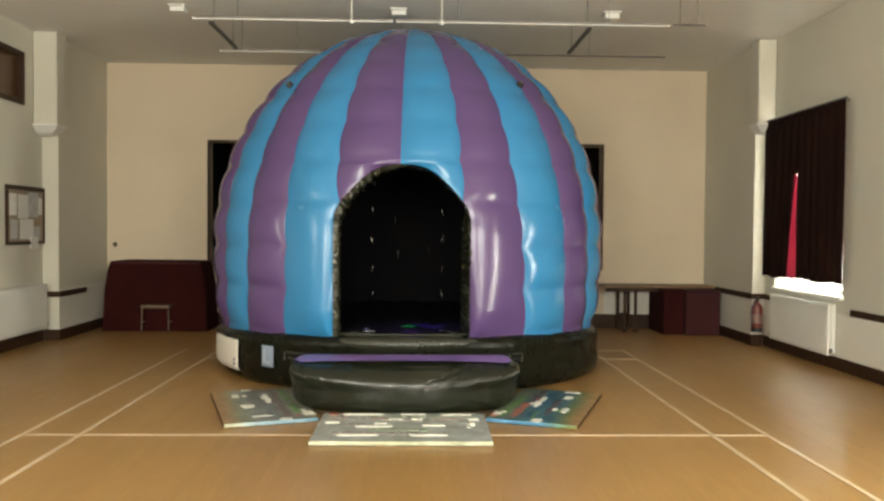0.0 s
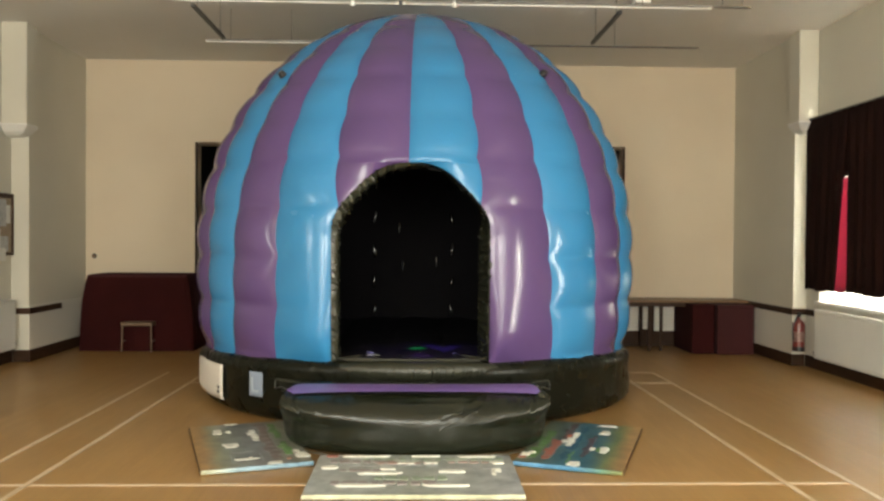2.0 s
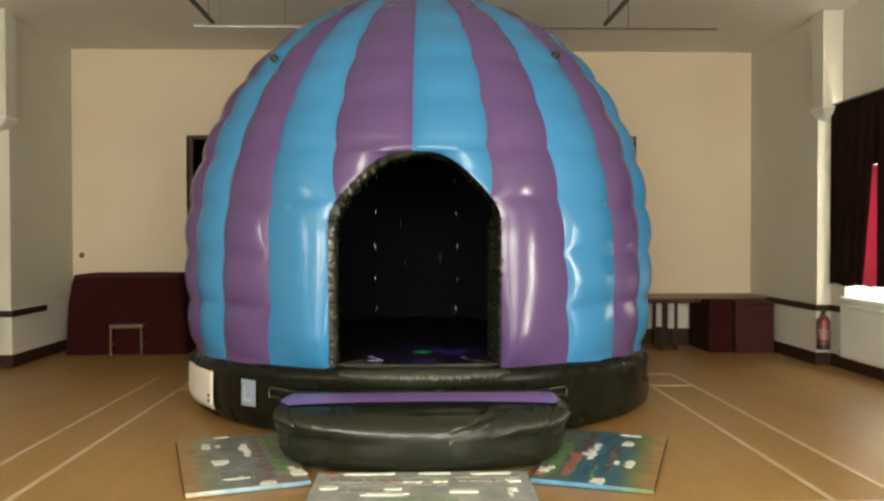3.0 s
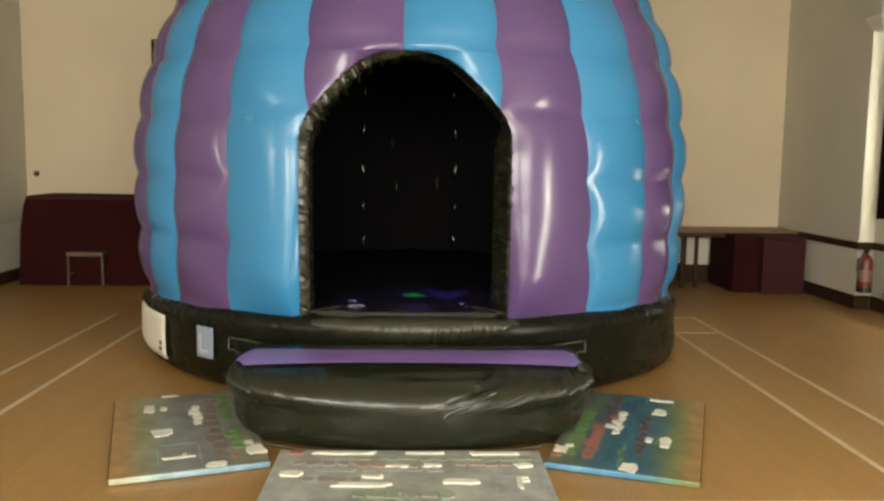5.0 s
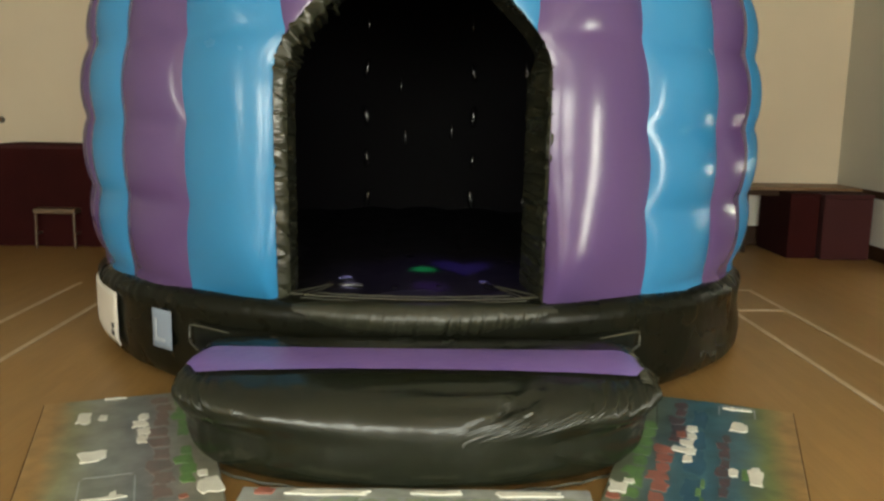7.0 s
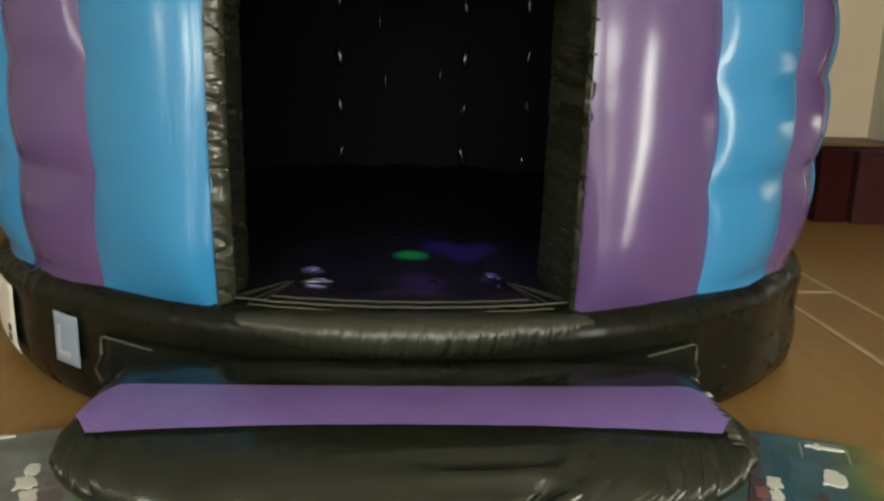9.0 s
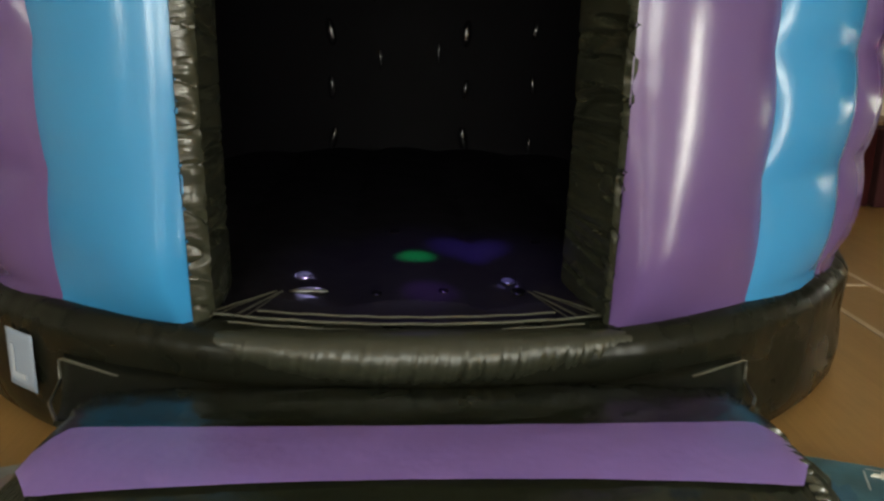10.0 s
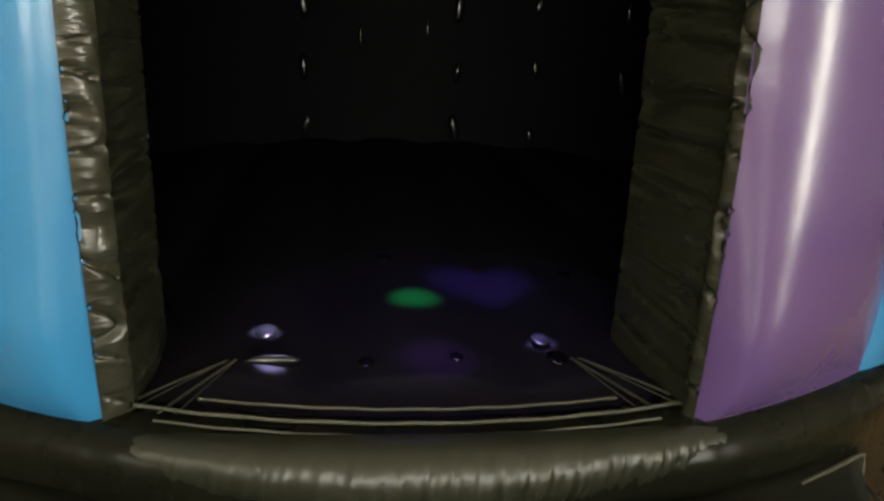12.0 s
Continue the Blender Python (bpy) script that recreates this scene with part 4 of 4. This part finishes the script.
# gathered roll below the sill
rows = []
for i in range(641):
    phi = -0.40 + 0.80 * i / 640
    taper = max(0.0, math.cos(phi / 0.40 * math.pi / 2)) ** 0.8
    zt = ring_top(phi) + 0.004
    row = []
    for j in range(17):
        v = j / 16
        a = radians(95) - radians(215) * v
        r = 2.325 + (0.002 + 0.093 * taper) * math.cos(a)
        z = zt - 0.065 - 0.016 * taper + (0.014 + 0.074 * taper) * math.sin(a)
        g = noise.noise(Vector((phi * 48 + 2.5 * v, v * 0.8, 1.0))) + 1.0 * noise.noise(Vector((phi * 110 + 2 * v, 0.6 * v, 5.0)))
        tuck = max(0.0, 1 - abs(noise.noise(Vector((phi * 42 + 1.2 * v, 0.2 * v, 11.0)))) * 5) + 0.7 * max(0.0, 1 - abs(noise.noise(Vector((phi * 85 + 2 * v, 0.4 * v, 14.0)))) * 4)
        tuck *= 0.35 + 0.65 * min(1.0, max(0.0, (phi + 0.05) / 0.12))
        g *= 0.45 + 0.55 * min(1.0, max(0.0, (phi + 0.1) / 0.15))
        r += taper * (0.034 * g * v ** 2.2 - 0.03 * tuck * math.sin(math.pi * min(1.0, v * 1.05)) * v ** 1.6)
        row.append((CX + r * math.sin(phi), CY - r * math.cos(phi), z + taper * v ** 2 * (0.03 * g + 0.02 * tuck - 0.012)))
    rows.append(row)
part("sill_roll", grid(rows), ROLL, dome, "gathered shiny black roll below the doorway", True)

# bouncing bed inside
rows = []
for i in range(49):
    r = 2.2 * i / 48
    row = []
    for j in range(97):
        a = 2 * math.pi * j / 96
        x, y = CX + r * math.sin(a), CY - r * math.cos(a)
        z = FLOORZ - 0.045 + 0.045 * abs(math.cos(math.pi * (x - CX) / 0.55)) ** 0.6
        row.append((x, y, z - (0.05 if y < CY - 2.05 else 0)))
    rows.append(row)
part("bouncing_bed", grid(rows), LIFTED_BED, dome, "black quilted bouncing bed", True)


def strip(points, r=0.006, seg=6):
    """One round cord through the points."""
    pts = [Vector(p) for p in points]
    rows = []
    for i, p in enumerate(pts):
        d = (pts[min(i + 1, len(pts) - 1)] - pts[max(i - 1, 0)]).normalized()
        side = d.cross(Vector((0, 0, 1)))
        side = side.normalized() if side.length > 1e-3 else Vector((1, 0, 0))
        up = side.cross(d)
        rows.append([p + r * (math.cos(2 * math.pi * j / seg) * side + math.sin(2 * math.pi * j / seg) * up) for j in range(seg + 1)])
    return grid(rows)


# piping on the sill
def arc(x0, x1, back, z, n=24):
    out = []
    for i in range(n + 1):
        x = x0 + (x1 - x0) * i / n
        out.append((x, CY - math.sqrt(2.28 ** 2 - (x - CX) ** 2) + back, z + 0.0012 * math.sin(i * 1.7)))
    return out


part("sill_piping", strip(arc(-0.66, 0.66, 0.02, 0.606), 0.005), PIPING, dome, "pale piping along the sill")
part("sill_piping", strip(arc(-0.52, 0.50, 0.09, 0.605), 0.004), PIPING, dome, "pale piping along the sill")
part("sill_piping", strip(arc(-0.60, 0.58, -0.028, 0.601), 0.0035), PIPING, dome, "pale piping along the sill")
for s in (-1, 1):
    for foot, bow in ((0.545, 0.0), (0.585, 0.006), (0.655, 0.012), (0.69, 0.02)):
        tip = 0.455 if foot < 0.6 else 0.475
        part("sill_piping", strip([(s * foot - 0.01, 7.645 + 0.15 * (foot - 0.53), 0.607), (s * ((foot + tip) / 2 + bow) - 0.01, 7.80, 0.603), (s * tip - 0.01, 7.955, 0.602)], 0.0034 if foot in (0.585, 0.69) else 0.0018), PIPING, dome, "pale piping along the sill")


# labels on the ring
def ring_patch(p0, p1, z0, z1, out=0.006):
    rows = []
    for j in range(9):
        z = z0 + (z1 - z0) * j / 8
        row = []
        for i in range(13):
            phi = p0 + (p1 - p0) * i / 12
            zt = ring_top(phi)
            r = 2.385 - 0.06 * max(0, (0.16 - z) / 0.16) - 0.06 * max(0, (z - zt + 0.12) / 0.12) + out
            row.append((CX + r * math.sin(phi), CY - r * math.cos(phi), z))
        rows.append(row)
    bm = grid(rows)
    bmesh.ops.solidify(bm, geom=bm.faces[:], thickness=0.004)
    return bm


lb = part("safety_label", ring_patch(radians(-72), radians(-50.8), 0.11, 0.45), LABELWHITE, dome, "white safety label on the base ring", True)
for z in (0.17, 0.215):
    part("print_bar", ring_patch(radians(-53.2), radians(-52.2), z, z + 0.03, 0.012), INK, lb)
lb = part("maker_label", ring_patch(radians(-39.8), radians(-35.6), 0.22, 0.445), LABELBLUE, dome, "pale blue printed label on the base ring", True)
part("print_bar", ring_patch(radians(-39.0), radians(-38.5), 0.26, 0.39, 0.012), LABELPRINT, lb)
part("print_bar", ring_patch(radians(-38.5), radians(-36.8), 0.26, 0.28, 0.012), LABELPRINT, lb)

# small black vents high on the dome
for phi, z in ((-48.0, 3.27), (42.0, 3.29)):
    x, y, zz = dome_point(radians(phi), z, 0.2, 1.0, 5)
    n = Vector((math.sin(radians(phi)), -math.cos(radians(phi)), 0.9)).normalized()
    bm = bmesh.new()
    bmesh.ops.create_cone(bm, cap_ends=True, segments=14, radius1=0.04, radius2=0.03, depth=0.05, matrix=Matrix.Translation(Vector((x, y, zz)) + 0.03 * n) @ n.to_track_quat("Z", "Y").to_matrix().to_4x4())
    part("anchor_ring", bm, BLACKPLASTIC, dome, "small black anchor eyelet")

# ---- the step before the doorway ----
SY, SA, SB, SZ, SH, SE = 7.12, 1.06, 0.53, 0.24, 0.23, 0.78
END = 0.065      # how bluntly the two ends turn down


def step_power(s):
    return 2.3 + 7.0 * max(0.0, s)


def step_z(x, y):
    """Height of the step's upper skin over a place."""
    lo, hi = 0.0, 0.9999
    for _ in range(26):
        s = (lo + hi) / 2
        c, n = math.sqrt(1 - s * s), step_power(s)
        if (abs(x - 0.02) / (SA * c ** END)) ** n + (abs(y - SY) / (SB * c ** SE)) ** n > 1:
            hi = s
        else:
            lo = s
    s = lo
    return SZ + SH * s ** SE


step = tagged(empty("inflatable_step", (0, 0, 0)), "black inflatable entrance step with a purple top band", "step")
rows = []
for j in range(41):
    tau = -math.pi / 2 + math.pi * j / 40
    c, s = math.cos(tau), math.sin(tau)
    rho = max(0.0, c) ** (SE if s > 0 else 0.12)
    rho_x = max(0.0, c) ** (END if s > 0 else 0.12)
    z = SZ + SH * (s ** SE if s > 0 else -abs(s) ** 0.8)
    row = []
    for i in range(481):
        a = 2 * math.pi * i / 480
        ca, sa = math.cos(a), math.sin(a)
        n = step_power(s)
        x = SA * math.copysign(abs(ca) ** (2 / n), ca) * rho_x
        y = SB * math.copysign(abs(sa) ** (2 / n), sa) * rho
        w = 0.006 * noise.noise(Vector((x * 5, y * 5, z * 6))) + 0.004 * noise.noise(Vector((x * 16, y * 16, z * 5)))
        crk = 0.03 * max(0.0, min(1.0, (x - 0.1) / 0.2)) * max(0.25, 1 - abs(x - 0.35) / 0.4) * max(0.0, math.sin(math.pi * (j - 20) / 14)) * (noise.noise(Vector((x * 30, y * 4, z * 9))) + 0.9 * noise.noise(Vector((x * 62, y * 6, z * 10))) - 0.8 * max(0.0, 1 - 6 * abs(noise.noise(Vector((x * 34, y * 3, z * 6 + 5)))))) if 20 < j < 34 else 0.0
        w += crk
        if 22 < j < 36 and abs(x) > 0.78:
            w += (0.018 if x > 0 else 0.008) * min(1.0, (abs(x) - 0.78) / 0.12) * math.sin(math.pi * (j - 22) / 14) * noise.noise(Vector((a * 16, 0.5 * z, 4.0)))
        row.append((0.02 + x * (1 + w * 1.5), SY + y * (1 + 2 * w), z + (w if 0 < j < 40 else 0) * (0.6 if s < 0 else 1) + 0.001))
    rows.append(row)
part("body", grid(rows), STEPBLACK, step, "shiny black inflated body", True)
rows = []
for i in range(61):
    u = -1 + 2 * i / 60
    x = 0.02 + u * 1.015
    e = abs(u)
    tip = max(0.0, e - 0.93) / 0.07
    back = 7.12 + 0.01 * e ** 2 - 0.09 * tip
    front = 6.865 - 0.045 * e ** 2 + 0.12 * tip
    row = []
    for j in range(13):
        y = front + (back - front) * j / 12
        row.append((x, y, step_z(x, y) + 0.014 + 0.002 * noise.noise(Vector((x * 6, y * 6, 0)))))
    rows.append(row)
part("purple_band", grid(rows), STEPPURPLE, step, "violet PVC band across the top", True)
rows = []
for i in range(49):
    u = -1 + 2 * i / 48
    x = u * 1.22
    yb = CY - math.sqrt(2.36 ** 2 - (x - CX) ** 2)
    row = []
    for j in range(9):
        v = j / 8
        y = 7.30 + (max(yb, 7.40) - 7.30) * v
        sag = 0.02 * math.sin(math.pi * v)
        row.append((x * (0.86 + 0.14 * v), y, 0.40 + 0.01 * v - 3 * sag + 0.006 * noise.noise(Vector((x * 5, v * 3, 4)))))
    rows.append(row)
bm = grid(rows)
bmesh.ops.solidify(bm, geom=bm.faces[:], thickness=0.01)
part("joining_flap", bm, FLAPBLACK, step, "black flap joining the step to the dome", True)
for s in (-1, 1):
    def on_ring(x, z, r=2.405):
        return (x, CY - math.sqrt(r ** 2 - (x - CX) ** 2), z)
    part("flap_piping", strip([on_ring(s * 0.98, 0.392), on_ring(s * 1.1, 0.402), on_ring(s * 1.205, 0.405), on_ring(s * 1.225, 0.398), on_ring(s * 1.228, 0.37), on_ring(s * 1.225, 0.325, 2.41), (s * 1.12, 7.45, 0.40), (s * 1.05, 7.32, 0.405)], 0.006), PIPING, step, "pale piped corner of the flap")

# pleats where the band is drawn in at the end
rows = []
for i in range(61):
    y = 6.80 + 0.30 * i / 60
    row = []
    for j in range(9):
        v = j / 8
        x = 0.985 + 0.075 * v
        row.append((x, y, step_z(min(x, 1.055), y) + 0.006 + (0.010 * math.sin(i * 0.95 + 1.5 * v) + 0.005 * math.sin(i * 1.7)) * math.sin(math.pi * (0.1 + 0.8 * v))))
    rows.append(row)
part("end_pleats", grid(rows), GATHER, step, "shiny pleated end of the band", True)

# bottom seam of the step
pts = []
for i in range(49):
    a = math.pi + math.pi * i / 48
    ca, sa = math.cos(a), math.sin(a)
    pts.append((0.02 + 0.955 * SA * math.copysign(abs(ca) ** (2 / 2.3), ca), SY + 0.955 * SB * math.copysign(abs(sa) ** (2 / 2.3), sa), 0.018 + 0.004 * math.sin(i * 2.1)))
part("bottom_seam", strip(pts, 0.007), PIPING, step, "pale bottom seam")

# ---- printed mats ----
RED_INK = surface("red_print", ((0.24, 0.10, 0.075), (0.36, 0.12, 0.08)), 0.5, 22, 60, 0.1)
WINE_INK = surface("wine_print", ((0.05, 0.06, 0.07), (0.12, 0.05, 0.055)), 0.5, 16, 60, 0.1)
WHITE_INK = surface("white_print", ((0.62, 0.62, 0.56), (0.80, 0.80, 0.73)), 0.5, 14, 60, 0.1)
GREEN_INK = surface("green_print", ((0.09, 0.17, 0.07), (0.14, 0.27, 0.08)), 0.5, 22, 60, 0.1)
BLUE_INK = surface("blue_print", ((0.025, 0.075, 0.12), (0.04, 0.12, 0.19)), 0.5, 8, 60, 0.1)
LINE_INK = surface("line_print", ((0.25, 0.28, 0.29), (0.40, 0.43, 0.43)), 0.5, 14, 60, 0.1)
MAUVE_INK = surface("faded_mauve_print", ((0.24, 0.225, 0.22), (0.31, 0.25, 0.24)), 0.5, 16, 60, 0.1)
SAGE_INK = surface("faded_green_print", ((0.22, 0.27, 0.20), (0.30, 0.36, 0.27)), 0.5, 16, 60, 0.1)
ROSE_INK = surface("faded_red_print", ((0.30, 0.24, 0.22), (0.38, 0.24, 0.20)), 0.5, 16, 60, 0.1)
BROWN_INK = surface("dull_brown_print", ((0.14, 0.125, 0.115), (0.20, 0.14, 0.125)), 0.5, 12, 60, 0.1)
INKS = {"m": MAUVE_INK, "s": SAGE_INK, "p": ROSE_INK, "n": BROWN_INK, "r": RED_INK, "d": WINE_INK, "w": WHITE_INK, "g": GREEN_INK, "b": BLUE_INK, "l": LINE_INK}
MAT_T = 0.036


def blob(x, y, w, h, z, rnd):
    """A rounded, lobed printed patch."""
    n = 40
    ph, lobes, sd = 6.3 * rnd.random(), 3 + int(3 * rnd.random()), 50 * rnd.random()
    vs = []
    for i in range(n):
        a = 2 * math.pi * i / n
        c, s = math.cos(a), math.sin(a)
        f = 0.9 + 0.30 * noise.noise(Vector((1.6 * c + sd, 1.6 * s, 0))) + 0.09 * math.sin(lobes * a + ph)
        f = f if min(w, h) > 0.02 else 0.95
        vs.append((x + w / 2 * f * math.copysign(abs(c) ** 0.55, c), y + h / 2 * f * math.copysign(abs(s) ** 0.55, s)))
    bm = bmesh.new()
    lo = [bm.verts.new((a, b, MAT_T - 0.001)) for a, b in vs]
    hi = [bm.verts.new((a, b, z)) for a, b in vs]
    bm.faces.new(hi)
    for i in range(n):
        bm.faces.new((lo[i], lo[(i + 1) % n], hi[(i + 1) % n], hi[i]))
    return bm


def floor_mat(at, turn, w, d, prints, stops, edge, label, seed):
    """A foam mat with a printed vinyl top; local origin at its front left corner."""
    e = tagged(empty("safety_mat", at, turn), label, "mat", "mats round the step")
    part("foam", box((0, 0, 0.001), (w, d, MAT_T), 0.008), print_material(stops, w), e)
    part("front_edge", box((0.004, -0.006, 0.008), (w - 0.004, 0.010, MAT_T + 0.002), 0.006), print_material(edge, w), e, "paler vinyl front edge")
    for x in ((-0.003,) if turn > 5 else (w - 0.003,) if turn < -5 else ()):
        part("side_edge", box((x, 0.01, 0.004), (x + 0.006, d - 0.01, MAT_T - 0.004)), DARKWOOD, e, "dark side edge")
    rnd = random.Random(seed)
    for i, (ink, x, y, pw, ph) in enumerate(prints):
        part("print_patch", blob(x * w, y * d, pw, ph, MAT_T + 0.0006 + 0.0001 * i, rnd), INKS[ink], e)
    return e


def word(ink, x, y0, y1, w, n, gap=1.0):
    """A column of letter-sized patches."""
    return [(ink, x + 0.012 * math.sin(i * 2.3), y0 + (y1 - y0) * (i + 0.5) / n, w * (0.8 + 0.4 * ((i * 7) % 3) / 2), (y1 - y0) / n * 1.4 * gap) for i in range(n)]


def line(ink, x, y0, y1, w, n):
    """A row of letter-sized patches."""
    return [(ink, x + (w * (i + 0.5)) / n, (y0 + y1) / 2 + 0.006 * math.sin(i * 1.9), 1.25 * w / n * (0.8 + 0.4 * ((i * 5) % 3) / 2), (y1 - y0) * (0.85 + 0.3 * ((i * 3) % 4) / 3)) for i in range(n)]


def outline(x0, x1, y0, y1):
    """A thin printed square with a bar in it."""
    xm, ym = (x0 + x1) / 2, (y0 + y1) / 2
    return [("l", x0, ym, 0.008, (y1 - y0) * 1.3), ("l", x1, ym, 0.008, (y1 - y0) * 1.3), ("l", xm, y1, (x1 - x0) * 0.78, 0.008)]


LEFT_PRINTS = (outline(0.30, 0.57, 0.08, 0.30) + word("g", 0.83, 0.55, 0.92, 0.07, 5) + word("n", 0.70, 0.10, 0.74, 0.095, 7) + word("n", 0.72, 0.72, 0.95, 0.085, 3) + word("g", 0.83, 0.18, 0.46, 0.075, 4)
               + word("w", 0.60, 0.52, 0.80, 0.065, 4) + [("w", 0.26, 0.80, 0.075, 0.17), ("w", 0.37, 0.79, 0.045, 0.09), ("w", 0.42, 0.985, 0.11, 0.03), ("w", 0.34, 0.46, 0.13, 0.14), ("w", 0.94, 0.15, 0.10, 0.17), ("w", 0.91, 0.24, 0.05, 0.07), ("w", 0.66, 0.035, 0.11, 0.08), ("r", 0.80, 0.1, 0.04, 0.04),
                  ("w", 0.43, 0.15, 0.18, 0.03), ("w", 0.47, 0.165, 0.028, 0.07)])
RIGHT_PRINTS = (outline(0.54, 0.76, 0.86, 0.975) + word("b", 0.42, 0.12, 0.9, 0.10, 4) + word("g", 0.13, 0.10, 0.72, 0.085, 8) + word("r", 0.255, 0.10, 0.52, 0.085, 6) + word("d", 0.30, 0.56, 0.95, 0.075, 5) + word("d", 0.58, 0.2, 0.68, 0.05, 7) + word("g", 0.47, 0.05, 0.3, 0.022, 4)
                + word("w", 0.385, 0.40, 0.72, 0.06, 5) + [("w", 0.34, 0.50, 0.09, 0.06), ("r", 0.33, 0.63, 0.05, 0.09), ("w", 0.66, 0.765, 0.09, 0.13), ("w", 0.745, 0.37, 0.065, 0.19), ("w", 0.63, 0.38, 0.045, 0.09), ("g", 0.69, 0.37, 0.03, 0.12), ("w", 0.55, 0.055, 0.10, 0.14), ("w", 0.06, 0.16, 0.09, 0.12), ("w", 0.11, 0.21, 0.05, 0.05), ("r", 0.05, 0.10, 0.06, 0.05),
                   ("w", 0.65, 0.945, 0.15, 0.022), ("w", 0.62, 0.945, 0.025, 0.05)])
MID_PRINTS = (line("l", 0.16, 0.86, 0.92, 0.80, 9) + line("l", 0.08, 0.68, 0.73, 0.55, 7) + line("m", 0.12, 0.54, 0.60, 0.22, 4) + outline(0.80, 0.965, 0.42, 0.62) + line("s", 0.22, 0.84, 0.90, 0.74, 12) + line("m", 0.06, 0.76, 0.83, 0.34, 6) + line("p", 0.30, 0.73, 0.78, 0.30, 5) + line("p", 0.66, 0.76, 0.80, 0.28, 5) + line("s", 0.30, 0.33, 0.42, 0.36, 6) + line("m", 0.1, 0.22, 0.3, 0.5, 8)
              + [("r", 0.07, 0.95, 0.09, 0.05), ("w", 0.25, 0.945, 0.34, 0.045), ("w", 0.56, 0.95, 0.22, 0.03), ("w", 0.82, 0.94, 0.30, 0.045), ("w", 0.46, 0.75, 0.13, 0.035), ("w", 0.58, 0.76, 0.10, 0.045), ("w", 0.92, 0.77, 0.10, 0.06), ("w", 0.08, 0.64, 0.13, 0.07), ("w", 0.37, 0.60, 0.11, 0.04),
                 ("w", 0.34, 0.49, 0.29, 0.05), ("w", 0.68, 0.54, 0.20, 0.06), ("w", 0.885, 0.52, 0.028, 0.15), ("w", 0.90, 0.55, 0.07, 0.028), ("w", 0.905, 0.595, 0.05, 0.026), ("w", 0.25, 0.2, 0.35, 0.05), ("w", 0.65, 0.2, 0.3, 0.05)])
# The left mat's ground colours are raised to include the glare on it.
floor_mat((-1.47, 6.20, 0), 18.3, 0.80, 1.42, LEFT_PRINTS, [(0.08, TAN), (0.2, (0.21, 0.22, 0.13)), (0.33, (0.20, 0.22, 0.19)), (0.6, (0.175, 0.185, 0.18)), (0.95, (0.21, 0.21, 0.17))], [(0.05, (0.45, 0.46, 0.33)), (0.35, (0.30, 0.42, 0.50)), (0.95, (0.2, 0.34, 0.46))], "printed slate-grey foam mat, paled as if by glare, with a pale blue edge", 3)
floor_mat((0.735, 6.445, 0), -20.7, 0.80, 1.46, RIGHT_PRINTS, [(0.05, (0.12, 0.14, 0.10)), (0.4, TEAL), (0.66, TEAL), (0.80, (0.13, 0.17, 0.06)), (0.94, TAN)], [(0.05, (0.10, 0.25, 0.43)), (0.6, (0.08, 0.23, 0.40)), (0.8, (0.13, 0.26, 0.19)), (0.97, (0.22, 0.25, 0.09))], "printed teal and red foam mat with a blue edge", 5)
floor_mat((-0.70, 5.66, 0), -0.5, 1.43, 0.97, MID_PRINTS, [(0.0, (0.33, 0.35, 0.34)), (0.5, (0.30, 0.33, 0.30)), (1.0, (0.34, 0.36, 0.365))], [(0.0, (0.55, 0.55, 0.40)), (0.5, (0.52, 0.54, 0.38)), (1.0, (0.55, 0.57, 0.40))], "printed slate-grey and green foam mat before the step", 7)

# ---- disco light inside the dome ----
dl = tagged(empty("disco_light", (CX, CY - 0.3, 3.45)), "small black disco light hung inside the dome", "disco light")
part("housing", lathe(bmesh.new(), [(0.06, 0.16), (0.11, 0.14), (0.12, 0.05), (0.11, 0.0)], seg=20), BLACKPLASTIC, dl, smooth=True)
lens = bmesh.new()
bmesh.ops.create_uvsphere(lens, u_segments=16, v_segments=10, radius=0.09)
part("lens", lens, DARKGLASS, dl, smooth=True)
part("cord", tube(bmesh.new(), (0, 0, 0.16), (0, 0, 0.36), 0.008, 8), BLACKPLASTIC, dl)


def disco_beam(target, colour, watts, degrees):
    lamp = bpy.data.lights.new("disco_beam", "SPOT")
    lamp.energy, lamp.color, lamp.spot_size, lamp.spot_blend, lamp.shadow_soft_size = watts, colour, radians(degrees), 1.0, 0.02
    new("disco_beam", lamp).matrix_world = look((CX, CY - 0.3, 3.33), target)


disco_beam((0.04, 8.45, 0.6), (0.04, 1.0, 0.22), 800, 4)
disco_beam((-0.41, 8.17, 0.6), (0.6, 0.55, 1.0), 5000, 1.5)
disco_beam((0.39, 8.10, 0.6), (0.45, 0.37, 1.0), 3000, 1.4)
disco_beam((0.28, 8.65, 0.6), (0.2, 0.1, 1.0), 260, 9)
disco_beam((-0.37, 7.96, 0.6), (0.6, 0.55, 1.0), 4500, 1.5)
disco_beam((0.15, 8.35, 0.6), (0.30, 0.16, 1.0), 26, 30)
disco_beam((0.08, 7.98, 0.6), (0.42, 0.12, 1.0), 130, 5)
